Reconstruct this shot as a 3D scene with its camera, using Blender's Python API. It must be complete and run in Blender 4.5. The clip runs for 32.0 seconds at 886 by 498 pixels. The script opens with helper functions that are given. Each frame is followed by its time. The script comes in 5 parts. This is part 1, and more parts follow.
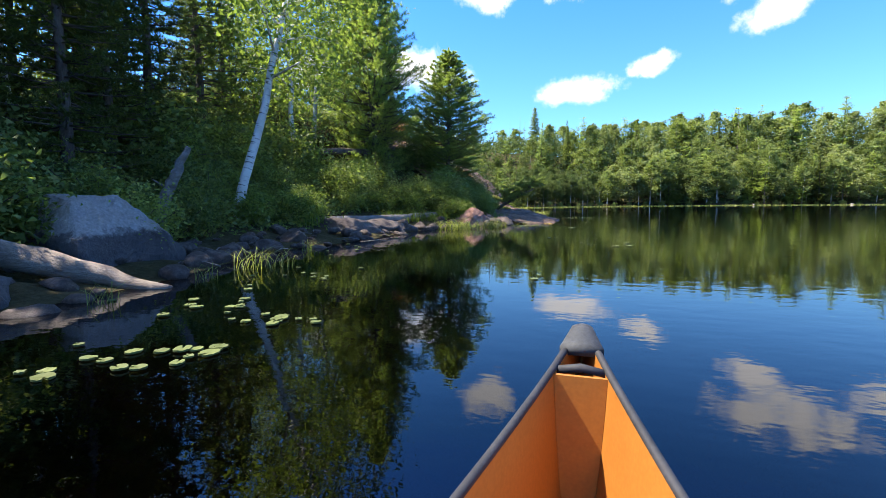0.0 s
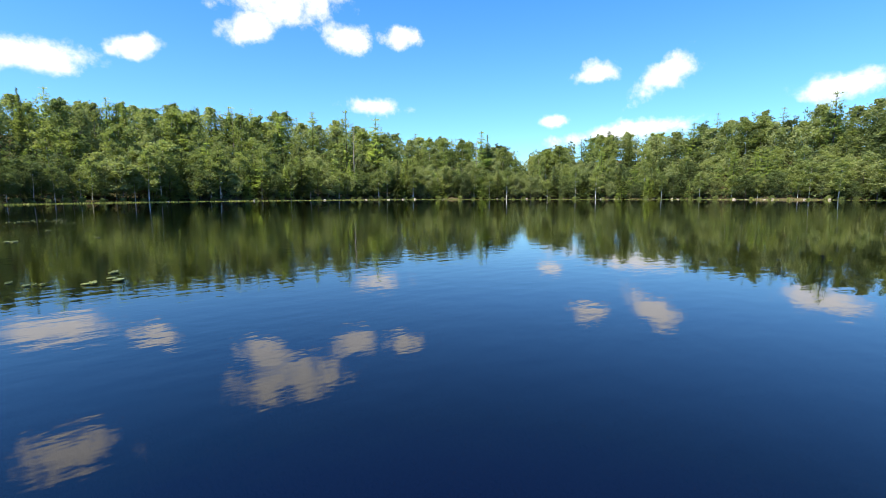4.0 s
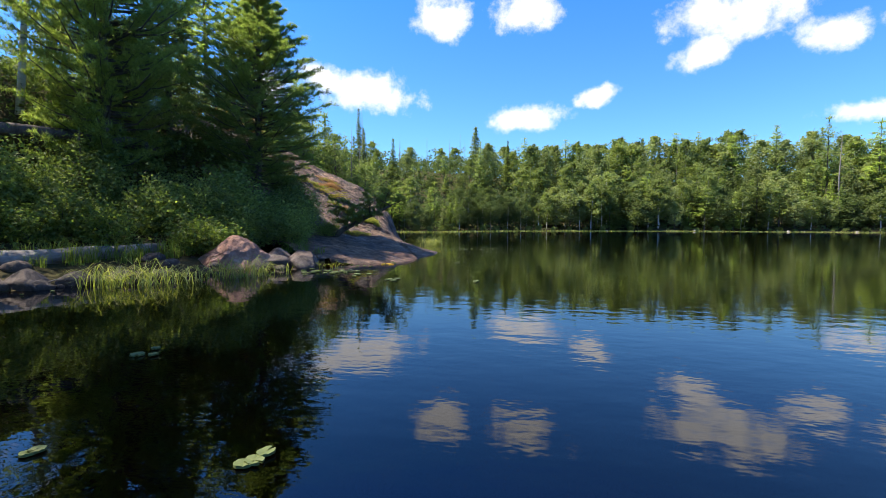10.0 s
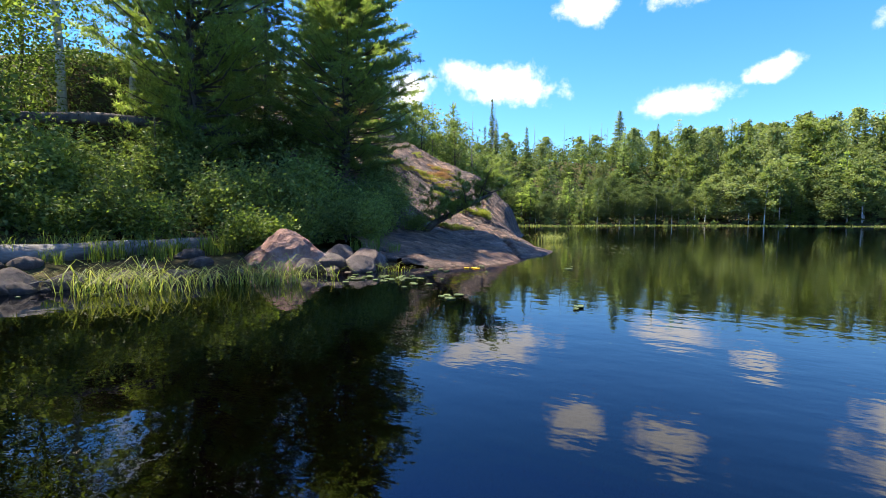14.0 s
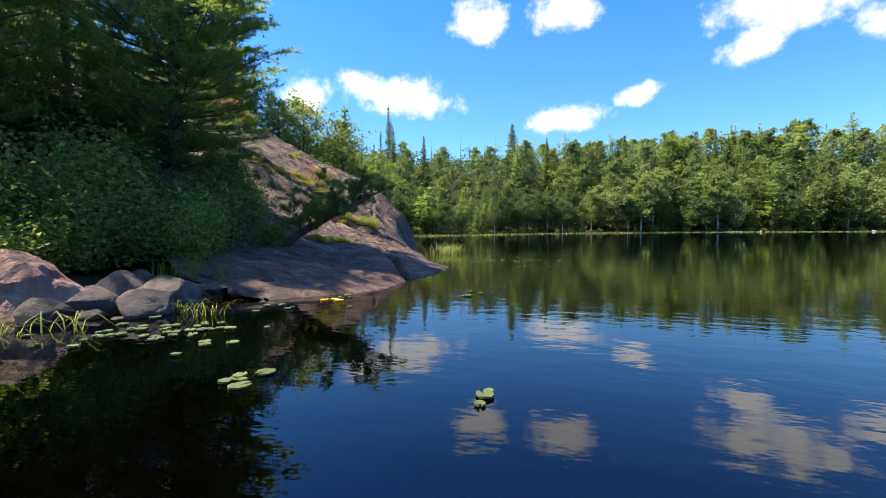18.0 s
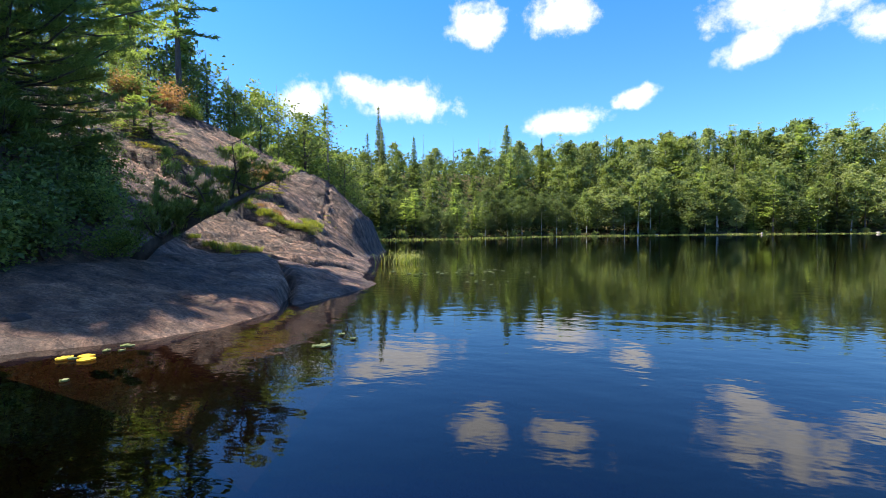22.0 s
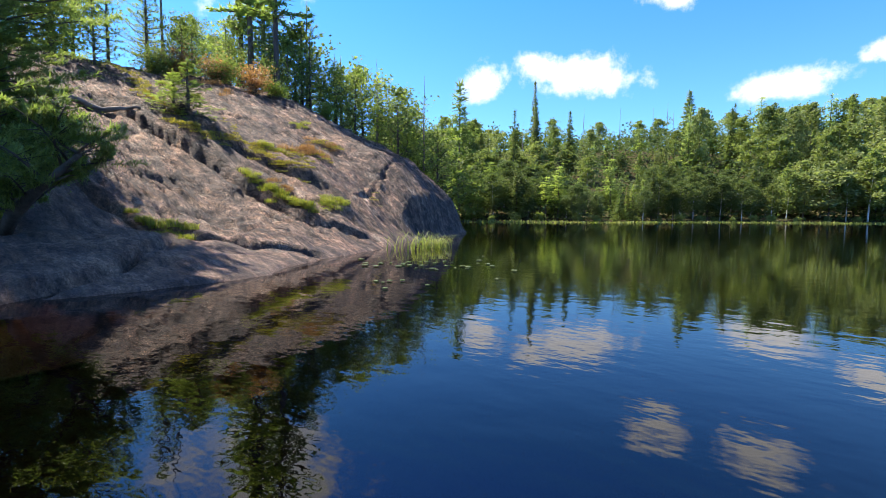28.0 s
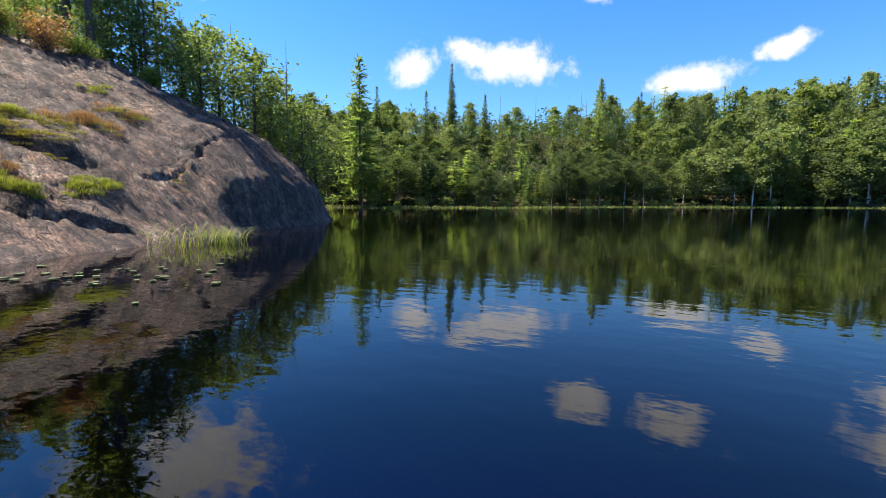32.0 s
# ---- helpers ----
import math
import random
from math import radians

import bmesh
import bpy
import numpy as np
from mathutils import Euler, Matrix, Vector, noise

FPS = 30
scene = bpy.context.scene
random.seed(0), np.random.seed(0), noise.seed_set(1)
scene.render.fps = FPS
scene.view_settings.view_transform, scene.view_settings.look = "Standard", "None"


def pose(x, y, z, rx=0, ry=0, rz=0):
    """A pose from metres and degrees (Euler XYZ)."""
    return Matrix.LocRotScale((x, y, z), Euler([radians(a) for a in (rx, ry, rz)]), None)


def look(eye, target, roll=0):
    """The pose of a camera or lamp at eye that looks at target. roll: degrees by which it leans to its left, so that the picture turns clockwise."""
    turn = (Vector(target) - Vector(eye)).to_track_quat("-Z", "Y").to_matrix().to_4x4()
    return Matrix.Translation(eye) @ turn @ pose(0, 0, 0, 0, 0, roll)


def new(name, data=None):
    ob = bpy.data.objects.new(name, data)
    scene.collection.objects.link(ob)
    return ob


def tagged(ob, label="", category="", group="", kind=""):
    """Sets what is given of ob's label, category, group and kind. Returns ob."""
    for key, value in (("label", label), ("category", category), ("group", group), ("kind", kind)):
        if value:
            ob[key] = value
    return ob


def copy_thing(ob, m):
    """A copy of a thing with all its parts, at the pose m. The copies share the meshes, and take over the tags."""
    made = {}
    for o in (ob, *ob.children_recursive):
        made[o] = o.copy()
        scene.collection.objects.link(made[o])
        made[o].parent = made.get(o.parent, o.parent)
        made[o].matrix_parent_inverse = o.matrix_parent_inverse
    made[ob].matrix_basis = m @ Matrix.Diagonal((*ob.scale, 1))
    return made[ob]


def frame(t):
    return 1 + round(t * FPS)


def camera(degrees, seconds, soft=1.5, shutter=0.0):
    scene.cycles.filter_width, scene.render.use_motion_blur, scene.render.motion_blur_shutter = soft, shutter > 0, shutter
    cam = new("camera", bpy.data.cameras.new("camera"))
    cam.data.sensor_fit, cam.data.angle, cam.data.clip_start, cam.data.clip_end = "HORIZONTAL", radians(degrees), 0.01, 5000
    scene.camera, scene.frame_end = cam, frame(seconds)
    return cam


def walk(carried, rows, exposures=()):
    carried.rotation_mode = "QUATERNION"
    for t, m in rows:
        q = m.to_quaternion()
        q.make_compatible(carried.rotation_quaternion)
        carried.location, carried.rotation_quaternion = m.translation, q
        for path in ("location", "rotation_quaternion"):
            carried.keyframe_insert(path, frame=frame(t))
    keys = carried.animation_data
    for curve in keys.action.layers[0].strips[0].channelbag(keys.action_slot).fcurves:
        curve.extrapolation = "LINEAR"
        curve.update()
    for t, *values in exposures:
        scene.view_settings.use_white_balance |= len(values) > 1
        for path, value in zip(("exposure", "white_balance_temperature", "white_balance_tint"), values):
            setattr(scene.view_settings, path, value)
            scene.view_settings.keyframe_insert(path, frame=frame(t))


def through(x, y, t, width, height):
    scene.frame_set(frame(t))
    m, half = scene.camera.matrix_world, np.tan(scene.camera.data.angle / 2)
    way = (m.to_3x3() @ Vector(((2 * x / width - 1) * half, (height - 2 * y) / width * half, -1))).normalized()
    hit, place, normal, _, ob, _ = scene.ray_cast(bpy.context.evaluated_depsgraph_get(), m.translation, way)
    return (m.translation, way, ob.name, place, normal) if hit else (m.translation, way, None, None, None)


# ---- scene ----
EXPOSURES = [(t, stops, 6700, 13) for t, stops in [(0, 1.64), (2, 1.54), (3.5, 1.34), (7, 1.24), (9, 1.21), (11, 1.34), (13, 1.62), (15, 1.54), (18, 1.34), (20, 1.24), (21, 1.24), (22, 1.41), (24, 1.37), (25, 1.59), (26.5, 1.59), (28.5, 1.36), (30, 1.19), (32, 1.12)]]
cam = camera(87.28, 32.0, soft=0.8)

# seconds, eye x y z, yaw to the left, pitch up, roll
ROWS = [
    (0.0, -0.000, -0.000, 0.933, 15.87, -5.74, -0.34),
    (0.5, 0.025, 0.605, 0.941, 14.22, -5.48, -0.33),
    (1.0, 0.016, 1.180, 0.944, 11.17, -5.29, -0.37),
    (1.5, 0.005, 1.724, 0.939, 7.68, -5.79, -0.48),
    (2.0, 0.052, 2.250, 0.932, 4.71, -5.29, -0.60),
    (2.5, 0.097, 2.711, 0.931, -4.03, -5.57, -0.76),
    (3.0, 0.216, 3.148, 0.934, -20.25, -6.81, -0.81),
    (3.5, 0.368, 3.559, 0.940, -34.42, -7.73, -0.82),
    (5.5, 1.126, 4.964, 0.974, -44.60, -5.05, 0.16),
    (6.0, 1.286, 5.342, 0.991, -38.24, -4.71, 0.37),
    (6.5, 1.425, 5.740, 1.008, -23.25, -3.55, 0.19),
    (7.0, 1.538, 6.178, 1.017, -10.54, -3.44, 0.24),
    (7.5, 1.678, 6.678, 1.014, -6.23, -4.40, 0.45),
    (8.0, 1.820, 7.207, 1.003, -2.02, -4.68, 0.61),
    (8.5, 1.926, 7.727, 0.989, 0.81, -5.18, 0.64),
    (9.0, 2.047, 8.250, 0.980, 3.60, -4.75, 0.64),
    (9.5, 2.131, 8.737, 0.980, 6.92, -3.71, 0.56),
    (10.0, 2.197, 9.227, 0.985, 10.14, -3.05, 0.40),
    (10.5, 2.287, 9.754, 0.984, 12.96, -3.11, 0.29),
    (11.0, 2.347, 10.253, 0.979, 16.39, -3.10, 0.29),
    (11.5, 2.360, 10.675, 0.973, 19.61, -3.15, 0.27),
    (12.0, 2.371, 11.043, 0.968, 22.93, -3.05, 0.37),
    (12.5, 2.367, 11.335, 0.964, 25.88, -2.00, 0.56),
    (13.0, 2.345, 11.587, 0.959, 29.16, -2.08, 0.56),
    (13.5, 2.308, 11.861, 0.951, 29.62, -3.00, 0.45),
    (14.0, 2.275, 12.191, 0.945, 26.90, -3.94, 0.40),
    (14.5, 2.186, 12.509, 0.938, 23.73, -4.74, 0.25),
    (15.0, 2.090, 12.841, 0.929, 21.37, -5.23, 0.08),
    (15.5, 2.010, 13.189, 0.923, 19.54, -4.78, -0.07),
    (17.5, 1.791, 14.375, 0.931, 14.56, -2.76, -0.10),
    (18.0, 1.784, 14.686, 0.928, 14.80, -2.65, -0.21),
    (18.5, 1.815, 15.027, 0.924, 15.25, -1.94, -0.29),
    (19.0, 1.814, 15.396, 0.928, 14.98, -2.56, -0.35),
    (19.5, 1.809, 15.803, 0.937, 15.21, -3.14, -0.38),
    (20.0, 1.839, 16.205, 0.934, 15.57, -2.52, -0.45),
    (20.5, 1.904, 16.565, 0.927, 15.08, -3.43, -0.48),
    (21.0, 2.038, 16.883, 0.923, 12.95, -4.57, -0.44),
    (21.5, 2.232, 17.170, 0.928, 12.93, -3.32, -0.35),
    (22.0, 2.415, 17.412, 0.942, 14.67, -2.27, -0.43),
    (22.5, 2.631, 17.666, 0.948, 16.35, -2.19, -0.43),
    (23.0, 2.872, 17.957, 0.949, 17.38, -3.44, -0.45),
    (23.5, 3.092, 18.307, 0.939, 16.70, -6.48, -0.45),
    (24.0, 3.243, 18.711, 0.915, 16.98, -7.72, -0.38),
    (24.5, 3.367, 19.095, 0.907, 19.90, -7.14, -0.48),
    (25.0, 3.511, 19.427, 0.906, 23.10, -6.46, -0.56),
    (25.5, 3.704, 19.771, 0.903, 25.73, -6.85, -0.46),
    (26.0, 3.928, 20.147, 0.908, 29.43, -6.47, -0.37),
    (26.5, 4.164, 20.463, 0.905, 32.81, -5.88, -0.23),
    (28.5, 5.064, 21.674, 0.902, 35.68, -4.17, 0.64),
    (29.0, 5.214, 22.104, 0.911, 31.78, -4.17, 0.75),
    (29.5, 5.330, 22.527, 0.908, 29.83, -4.77, 0.76),
    (30.0, 5.424, 22.916, 0.907, 31.82, -5.17, 0.69),
    (30.5, 5.551, 23.276, 0.910, 36.97, -4.39, 0.50),
    (31.0, 5.678, 23.648, 0.916, 38.48, -4.47, 0.35),
    (31.5, 5.803, 24.071, 0.925, 34.58, -5.74, 0.33),
    (32.0, 5.966, 24.531, 0.919, 27.43, -6.29, 0.36),
]


def aim(x, y, z, yaw, pitch, roll):
    a, p = radians(yaw), radians(pitch)
    to = (x - math.sin(a) * math.cos(p), y + math.cos(a) * math.cos(p), z + math.sin(p))
    return look((x, y, z), to, roll)


walk(cam, [(row[0], aim(*row[1:])) for row in ROWS], EXPOSURES)

# ---------------------------------------------------------------- light
SUN_AZ, SUN_EL = 98.0, 57.0      # degrees to the left of +y, and above the horizon


def bearing(az, el):
    a, e = radians(az), radians(el)
    return Vector((-math.sin(a) * math.cos(e), math.cos(a) * math.cos(e), math.sin(e)))


sun = new("sun", bpy.data.lights.new("sun", "SUN"))
sun.data.energy, sun.data.angle, sun.data.color = 5.0, radians(0.53), (1.0, 0.92, 0.80)
sun.matrix_world = look(bearing(SUN_AZ, SUN_EL) * 60, (0, 0, 0))

world = bpy.data.worlds.new("sky")
scene.world = world
world.use_nodes = True
wn, wl = world.node_tree.nodes, world.node_tree.links
wn.clear()
w_out, w_bg = wn.new("ShaderNodeOutputWorld"), wn.new("ShaderNodeBackground")
w_sky = wn.new("ShaderNodeTexSky")
w_sky.sky_type, w_sky.sun_disc = "NISHITA", False
w_sky.sun_elevation, w_sky.sun_rotation = radians(SUN_EL), radians(-SUN_AZ)
w_sky.altitude, w_sky.air_density, w_sky.dust_density, w_sky.ozone_density = 300, 1.0, 0.3, 2.5
w_coord = wn.new("ShaderNodeTexCoord")


def wmath(op, a, b=None, c=None, clamp=False):
    n = wn.new("ShaderNodeMath")
    n.operation, n.use_clamp = op, clamp
    for k, v in enumerate((a, b, c)):
        if v is None:
            continue
        if isinstance(v, (int, float)):
            n.inputs[k].default_value = v
        else:
            wl.new(v, n.inputs[k])
    return n.outputs[0]


# fair-weather clouds: bearing, height, half width, half height (degrees), tilt
CLOUDS = [
    (0.0, 12.6, 5.2, 1.7, 4), (-7.8, 14.7, 2.9, 1.2, 12), (-22.1, 21.2, 6.6, 2.9, -6), (-18.7, 17.9, 3.4, 1.6, 20),
    (-29.4, 17.6, 3.6, 1.7, -18), (-34.8, 17.8, 3.0, 1.5, 14), (-31.7, 10.6, 3.9, 1.4, -6), (-58.6, 13.5, 2.7, 1.4, 0),
    (-65.5, 12.9, 3.9, 1.9, 28), (-79.4, 9.8, 3.8, 1.5, 8), (-60.7, 7.1, 7.5, 1.2, 6), (-53.8, 8.7, 1.9, 0.9, 0),
    (19.6, 15.5, 7.3, 2.3, -3), (24.0, 16.3, 3.2, 2.0, -20), (10.2, 23.2, 3.3, 2.6, -35), (-0.6, 23.8, 4.6, 2.3, 12),
    (30.5, 14.7, 3.0, 2.7, -15), (58.5, 28.0, 11.0, 7.0, 20), (-95.0, 16.0, 8.0, 2.6, 6), (-120.0, 22.0, 9.0, 3.0, -8),
    (140.0, 25.0, 9.0, 3.2, 10), (180.0, 18.0, 8.0, 2.4, 0), (-150.0, 30.0, 8.0, 3.6, 15),
]
w_noise = wn.new("ShaderNodeTexNoise")
w_noise.inputs["Scale"].default_value, w_noise.inputs["Detail"].default_value = 16.0, 7.0
w_noise.inputs["Roughness"].default_value = 0.62
wl.new(w_coord.outputs["Generated"], w_noise.inputs["Vector"])
w_rough = wmath("MULTIPLY", wmath("SUBTRACT", w_noise.outputs["Fac"], 0.5), 2.6)
cover = None
for az, el, ha, he, tilt in CLOUDS:
    d = bearing(az, el)
    m = wn.new("ShaderNodeMapping")
    m.vector_type = "TEXTURE"
    side = Vector((0, 0, 1)).cross(d).normalized()
    up = d.cross(side)
    c, s = math.cos(radians(tilt)), math.sin(radians(tilt))
    side, up = side * c - up * s, up * c + side * s
    m.inputs["Rotation"].default_value = Matrix((d, side, up)).transposed().to_euler()
    m.inputs["Scale"].default_value = (1.0, math.sin(radians(ha)), math.sin(radians(he)))
    wl.new(w_coord.outputs["Generated"], m.inputs["Vector"])
    flat = wn.new("ShaderNodeVectorMath")
    flat.operation, flat.inputs[1].default_value = "MULTIPLY", (0, 1, 1)
    wl.new(m.outputs[0], flat.inputs[0])
    size = wn.new("ShaderNodeVectorMath")
    size.operation = "LENGTH"
    wl.new(flat.outputs[0], size.inputs[0])
    one = wmath("SUBTRACT", 1.0, size.outputs["Value"])
    cover = one if cover is None else wmath("MAXIMUM", cover, one)
w_mask = wn.new("ShaderNodeMapRange")
w_mask.interpolation_type = "SMOOTHSTEP"
w_mask.inputs["From Min"].default_value, w_mask.inputs["From Max"].default_value = -0.05, 0.75
wl.new(wmath("ADD", cover, w_rough), w_mask.inputs["Value"])
w_mix = wn.new("ShaderNodeMix")
w_mix.data_type = "RGBA"
wl.new(w_mask.outputs[0], w_mix.inputs["Factor"])
w_tint = wn.new("ShaderNodeMix")
w_tint.data_type, w_tint.blend_type = "RGBA", "MULTIPLY"
w_tint.inputs["Factor"].default_value = 1.0
w_sep = wn.new("ShaderNodeSeparateXYZ")
wl.new(w_coord.outputs["Generated"], w_sep.inputs[0])
w_grade = wn.new("ShaderNodeValToRGB")
w_grade.color_ramp.elements[0].position, w_grade.color_ramp.elements[0].color = 0.05, (0.64, 1.03, 1.27, 1)
w_grade.color_ramp.elements[1].position, w_grade.color_ramp.elements[1].color = 0.45, (0.34, 1.02, 1.80, 1)
w_grade.color_ramp.elements.new(0.60).color = (0.32, 1.15, 2.70, 1)
w_grade.color_ramp.elements.new(0.78).color = (0.80, 1.05, 1.25, 1)
w_grade.color_ramp.elements.new(1.0).color = (1.10, 1.10, 1.05, 1)
wl.new(w_sep.outputs["Z"], w_grade.inputs[0])
wl.new(w_grade.outputs[0], w_tint.inputs["B"])
wl.new(w_sky.outputs[0], w_tint.inputs["A"])
wl.new(w_tint.outputs["Result"], w_mix.inputs["A"])
w_mix.inputs["B"].default_value = (7.0, 7.2, 7.5, 1)
wl.new(w_mix.outputs["Result"], w_bg.inputs["Color"])
w_bg.inputs["Strength"].default_value = 0.076
wl.new(w_bg.outputs[0], w_out.inputs[0])


# ---------------------------------------------------------------- materials
def nodes_of(name):
    mat = bpy.data.materials.new(name)
    mat.use_nodes = True
    nt = mat.node_tree
    return mat, nt.nodes, nt.links, nt.nodes["Principled BSDF"]


def ramp(n, l, fac, stops):
    r = n.new("ShaderNodeValToRGB")
    while len(r.color_ramp.elements) < len(stops):
        r.color_ramp.elements.new(0.5)
    for e, (p, c) in zip(r.color_ramp.elements, stops):
        e.position, e.color = p, (*c, 1)
    l.new(fac, r.inputs[0])
    return r.outputs[0]


def noise_of(n, l, scale, detail=4, rough=0.55, coord="Object", stretch=None):
    tc = n.new("ShaderNodeTexCoord")
    t = n.new("ShaderNodeTexNoise")
    t.inputs["Scale"].default_value, t.inputs["Detail"].default_value, t.inputs["Roughness"].default_value = scale, detail, rough
    if stretch:
        mp = n.new("ShaderNodeMapping")
        mp.inputs["Scale"].default_value = stretch
        l.new(tc.outputs[coord], mp.inputs[0])
        l.new(mp.outputs[0], t.inputs["Vector"])
    else:
        l.new(tc.outputs[coord], t.inputs["Vector"])
    return t.outputs["Fac"]


def mixed(n, l, fac, a, b, mode="MIX"):
    m = n.new("ShaderNodeMix")
    m.data_type, m.blend_type = "RGBA", mode
    for sock, v in ((m.inputs["Factor"], fac), (m.inputs["A"], a), (m.inputs["B"], b)):
        if isinstance(v, (int, float)):
            sock.default_value = v
        elif isinstance(v, tuple):
            sock.default_value = (*v, 1)
        else:
            l.new(v, sock)
    return m.outputs["Result"]


def bumped(n, l, b, height, strength=0.4, distance=0.05):
    k = n.new("ShaderNodeBump")
    k.inputs["Strength"].default_value, k.inputs["Distance"].default_value = strength, distance
    l.new(height, k.inputs["Height"])
    l.new(k.outputs[0], b.inputs["Normal"])


def surface(name, stops, scale=3.0, fine=40.0, rough=0.85, bump=0.5, dist=0.03, tint=None, stretch=None):
    """A mottled matt surface: large patches by a ramp, fine grain over them, and relief."""
    mat, n, l, b = nodes_of(name)
    col = ramp(n, l, noise_of(n, l, scale, 6, 0.6, stretch=stretch), stops)
    grain = noise_of(n, l, fine, 5, 0.65, stretch=stretch)
    g = ramp(n, l, grain, [(0.3, (0.72, 0.72, 0.72)), (0.7, (1.2, 1.2, 1.2))])
    col = mixed(n, l, 1.0, col, g, "MULTIPLY")
    if tint:
        oi = n.new("ShaderNodeObjectInfo")
        col = mixed(n, l, 1.0, col, ramp(n, l, oi.outputs["Random"], tint), "MULTIPLY")
    l.new(col, b.inputs["Base Color"])
    b.inputs["Roughness"].default_value = rough
    bumped(n, l, b, grain, bump, dist)
    return mat


def leaf_material(name, dark, light, through=0.35, spread=0.25, gloss=0.3):
    """Leaves: each island its own green, each tree its own cast, some light passing through."""
    mat, n, l, b = nodes_of(name)
    geo = n.new("ShaderNodeNewGeometry")
    oi = n.new("ShaderNodeObjectInfo")
    col = ramp(n, l, geo.outputs["Random Per Island"], [(0.0, dark), (1.0, light)])
    lo, hi = 1 - spread, 1 + spread
    col = mixed(n, l, 1.0, col, ramp(n, l, oi.outputs["Random"], [(0.0, (lo, lo, lo * 0.9)), (0.5, (1, 1, 1)), (1.0, (hi * 1.05, hi, hi * 0.9))]), "MULTIPLY")
    l.new(col, b.inputs["Base Color"])
    b.inputs["Roughness"].default_value = 0.55
    b.inputs["Specular IOR Level"].default_value = gloss
    tr = n.new("ShaderNodeBsdfTranslucent")
    l.new(mixed(n, l, 1.0, col, (1.6, 1.75, 0.85), "MULTIPLY"), tr.inputs["Color"])
    mx = n.new("ShaderNodeMixShader")
    mx.inputs[0].default_value = through
    l.new(b.outputs[0], mx.inputs[1])
    l.new(tr.outputs[0], mx.inputs[2])
    l.new(mx.outputs[0], n["Material Output"].inputs[0])
    return mat


M_LEAF = leaf_material("birch_leaf", (0.07, 0.11, 0.028), (0.20, 0.255, 0.07), 0.48)
M_LEAF_FAR = leaf_material("far_leaf", (0.122, 0.158, 0.056), (0.21, 0.25, 0.094), 0.42, 0.26, 0.1)
M_FAR_PALE = leaf_material("far_pale_leaf", (0.146, 0.178, 0.078), (0.236, 0.272, 0.122), 0.42, 0.24, 0.1)
M_FAR_DEEP = leaf_material("far_deep_leaf", (0.058, 0.085, 0.034), (0.108, 0.14, 0.055), 0.40, 0.26, 0.1)
M_SHRUB = leaf_material("shrub_leaf", (0.075, 0.112, 0.036), (0.225, 0.275, 0.09), 0.45, 0.35)
M_NEEDLE = leaf_material("pine_needle", (0.115, 0.165, 0.06), (0.30, 0.36, 0.13), 0.5)
M_SPRUCE = leaf_material("spruce_needle", (0.07, 0.10, 0.042), (0.18, 0.215, 0.085), 0.45)
M_REED = leaf_material("reed_blade", (0.11, 0.15, 0.04), (0.34, 0.35, 0.10), 0.35)
M_UNDER = leaf_material("fern_leaf", (0.06, 0.09, 0.03), (0.19, 0.23, 0.07), 0.4)
M_GRASS = leaf_material("bank_grass", (0.07, 0.12, 0.02), (0.20, 0.24, 0.05), 0.35)
M_HEATH = leaf_material("green_heath", (0.14, 0.165, 0.035), (0.36, 0.36, 0.07), 0.35)
M_MOSS = leaf_material("heath_moss", (0.15, 0.145, 0.03), (0.40, 0.33, 0.07), 0.3)
M_RUST = leaf_material("dry_heath", (0.22, 0.12, 0.06), (0.40, 0.22, 0.12), 0.3)
M_PAD = leaf_material("lily_pad", (0.06, 0.09, 0.032), (0.15, 0.18, 0.06), 0.1)
M_BARK = surface("bark", [(0.3, (0.05, 0.04, 0.033)), (0.7, (0.15, 0.12, 0.10))], 6, 30, 0.9, 0.8, 0.02, stretch=(1, 1, 0.25))
M_DEAD = surface("dead_wood", [(0.3, (0.10, 0.085, 0.075)), (0.55, (0.20, 0.18, 0.16)), (0.75, (0.34, 0.31, 0.28))], 5, 30, 0.85, 0.9, 0.02, stretch=(1.6, 0.35, 1.6))
M_STONE = surface("shore_stone", [(0.25, (0.05, 0.041, 0.037)), (0.5, (0.1, 0.08, 0.071)), (0.75, (0.2, 0.168, 0.15))], 2.6, 22, 0.8, 0.9, 0.05,
                  tint=[(0.0, (0.75, 0.72, 0.72)), (0.5, (1, 0.97, 0.95)), (1.0, (1.25, 1.12, 1.02))])


def birch_bark():
    mat, n, l, b = nodes_of("birch_bark")
    base = ramp(n, l, noise_of(n, l, 3, 4), [(0.3, (0.55, 0.52, 0.48)), (0.7, (0.80, 0.78, 0.74))])
    band = noise_of(n, l, 9, 5, 0.7, stretch=(0.35, 0.35, 2.2))
    col = mixed(n, l, ramp(n, l, band, [(0.56, (0, 0, 0)), (0.62, (1, 1, 1))]), base, (0.07, 0.06, 0.055))
    l.new(col, b.inputs["Base Color"])
    b.inputs["Roughness"].default_value = 0.7
    bumped(n, l, b, band, 0.4, 0.01)
    return mat


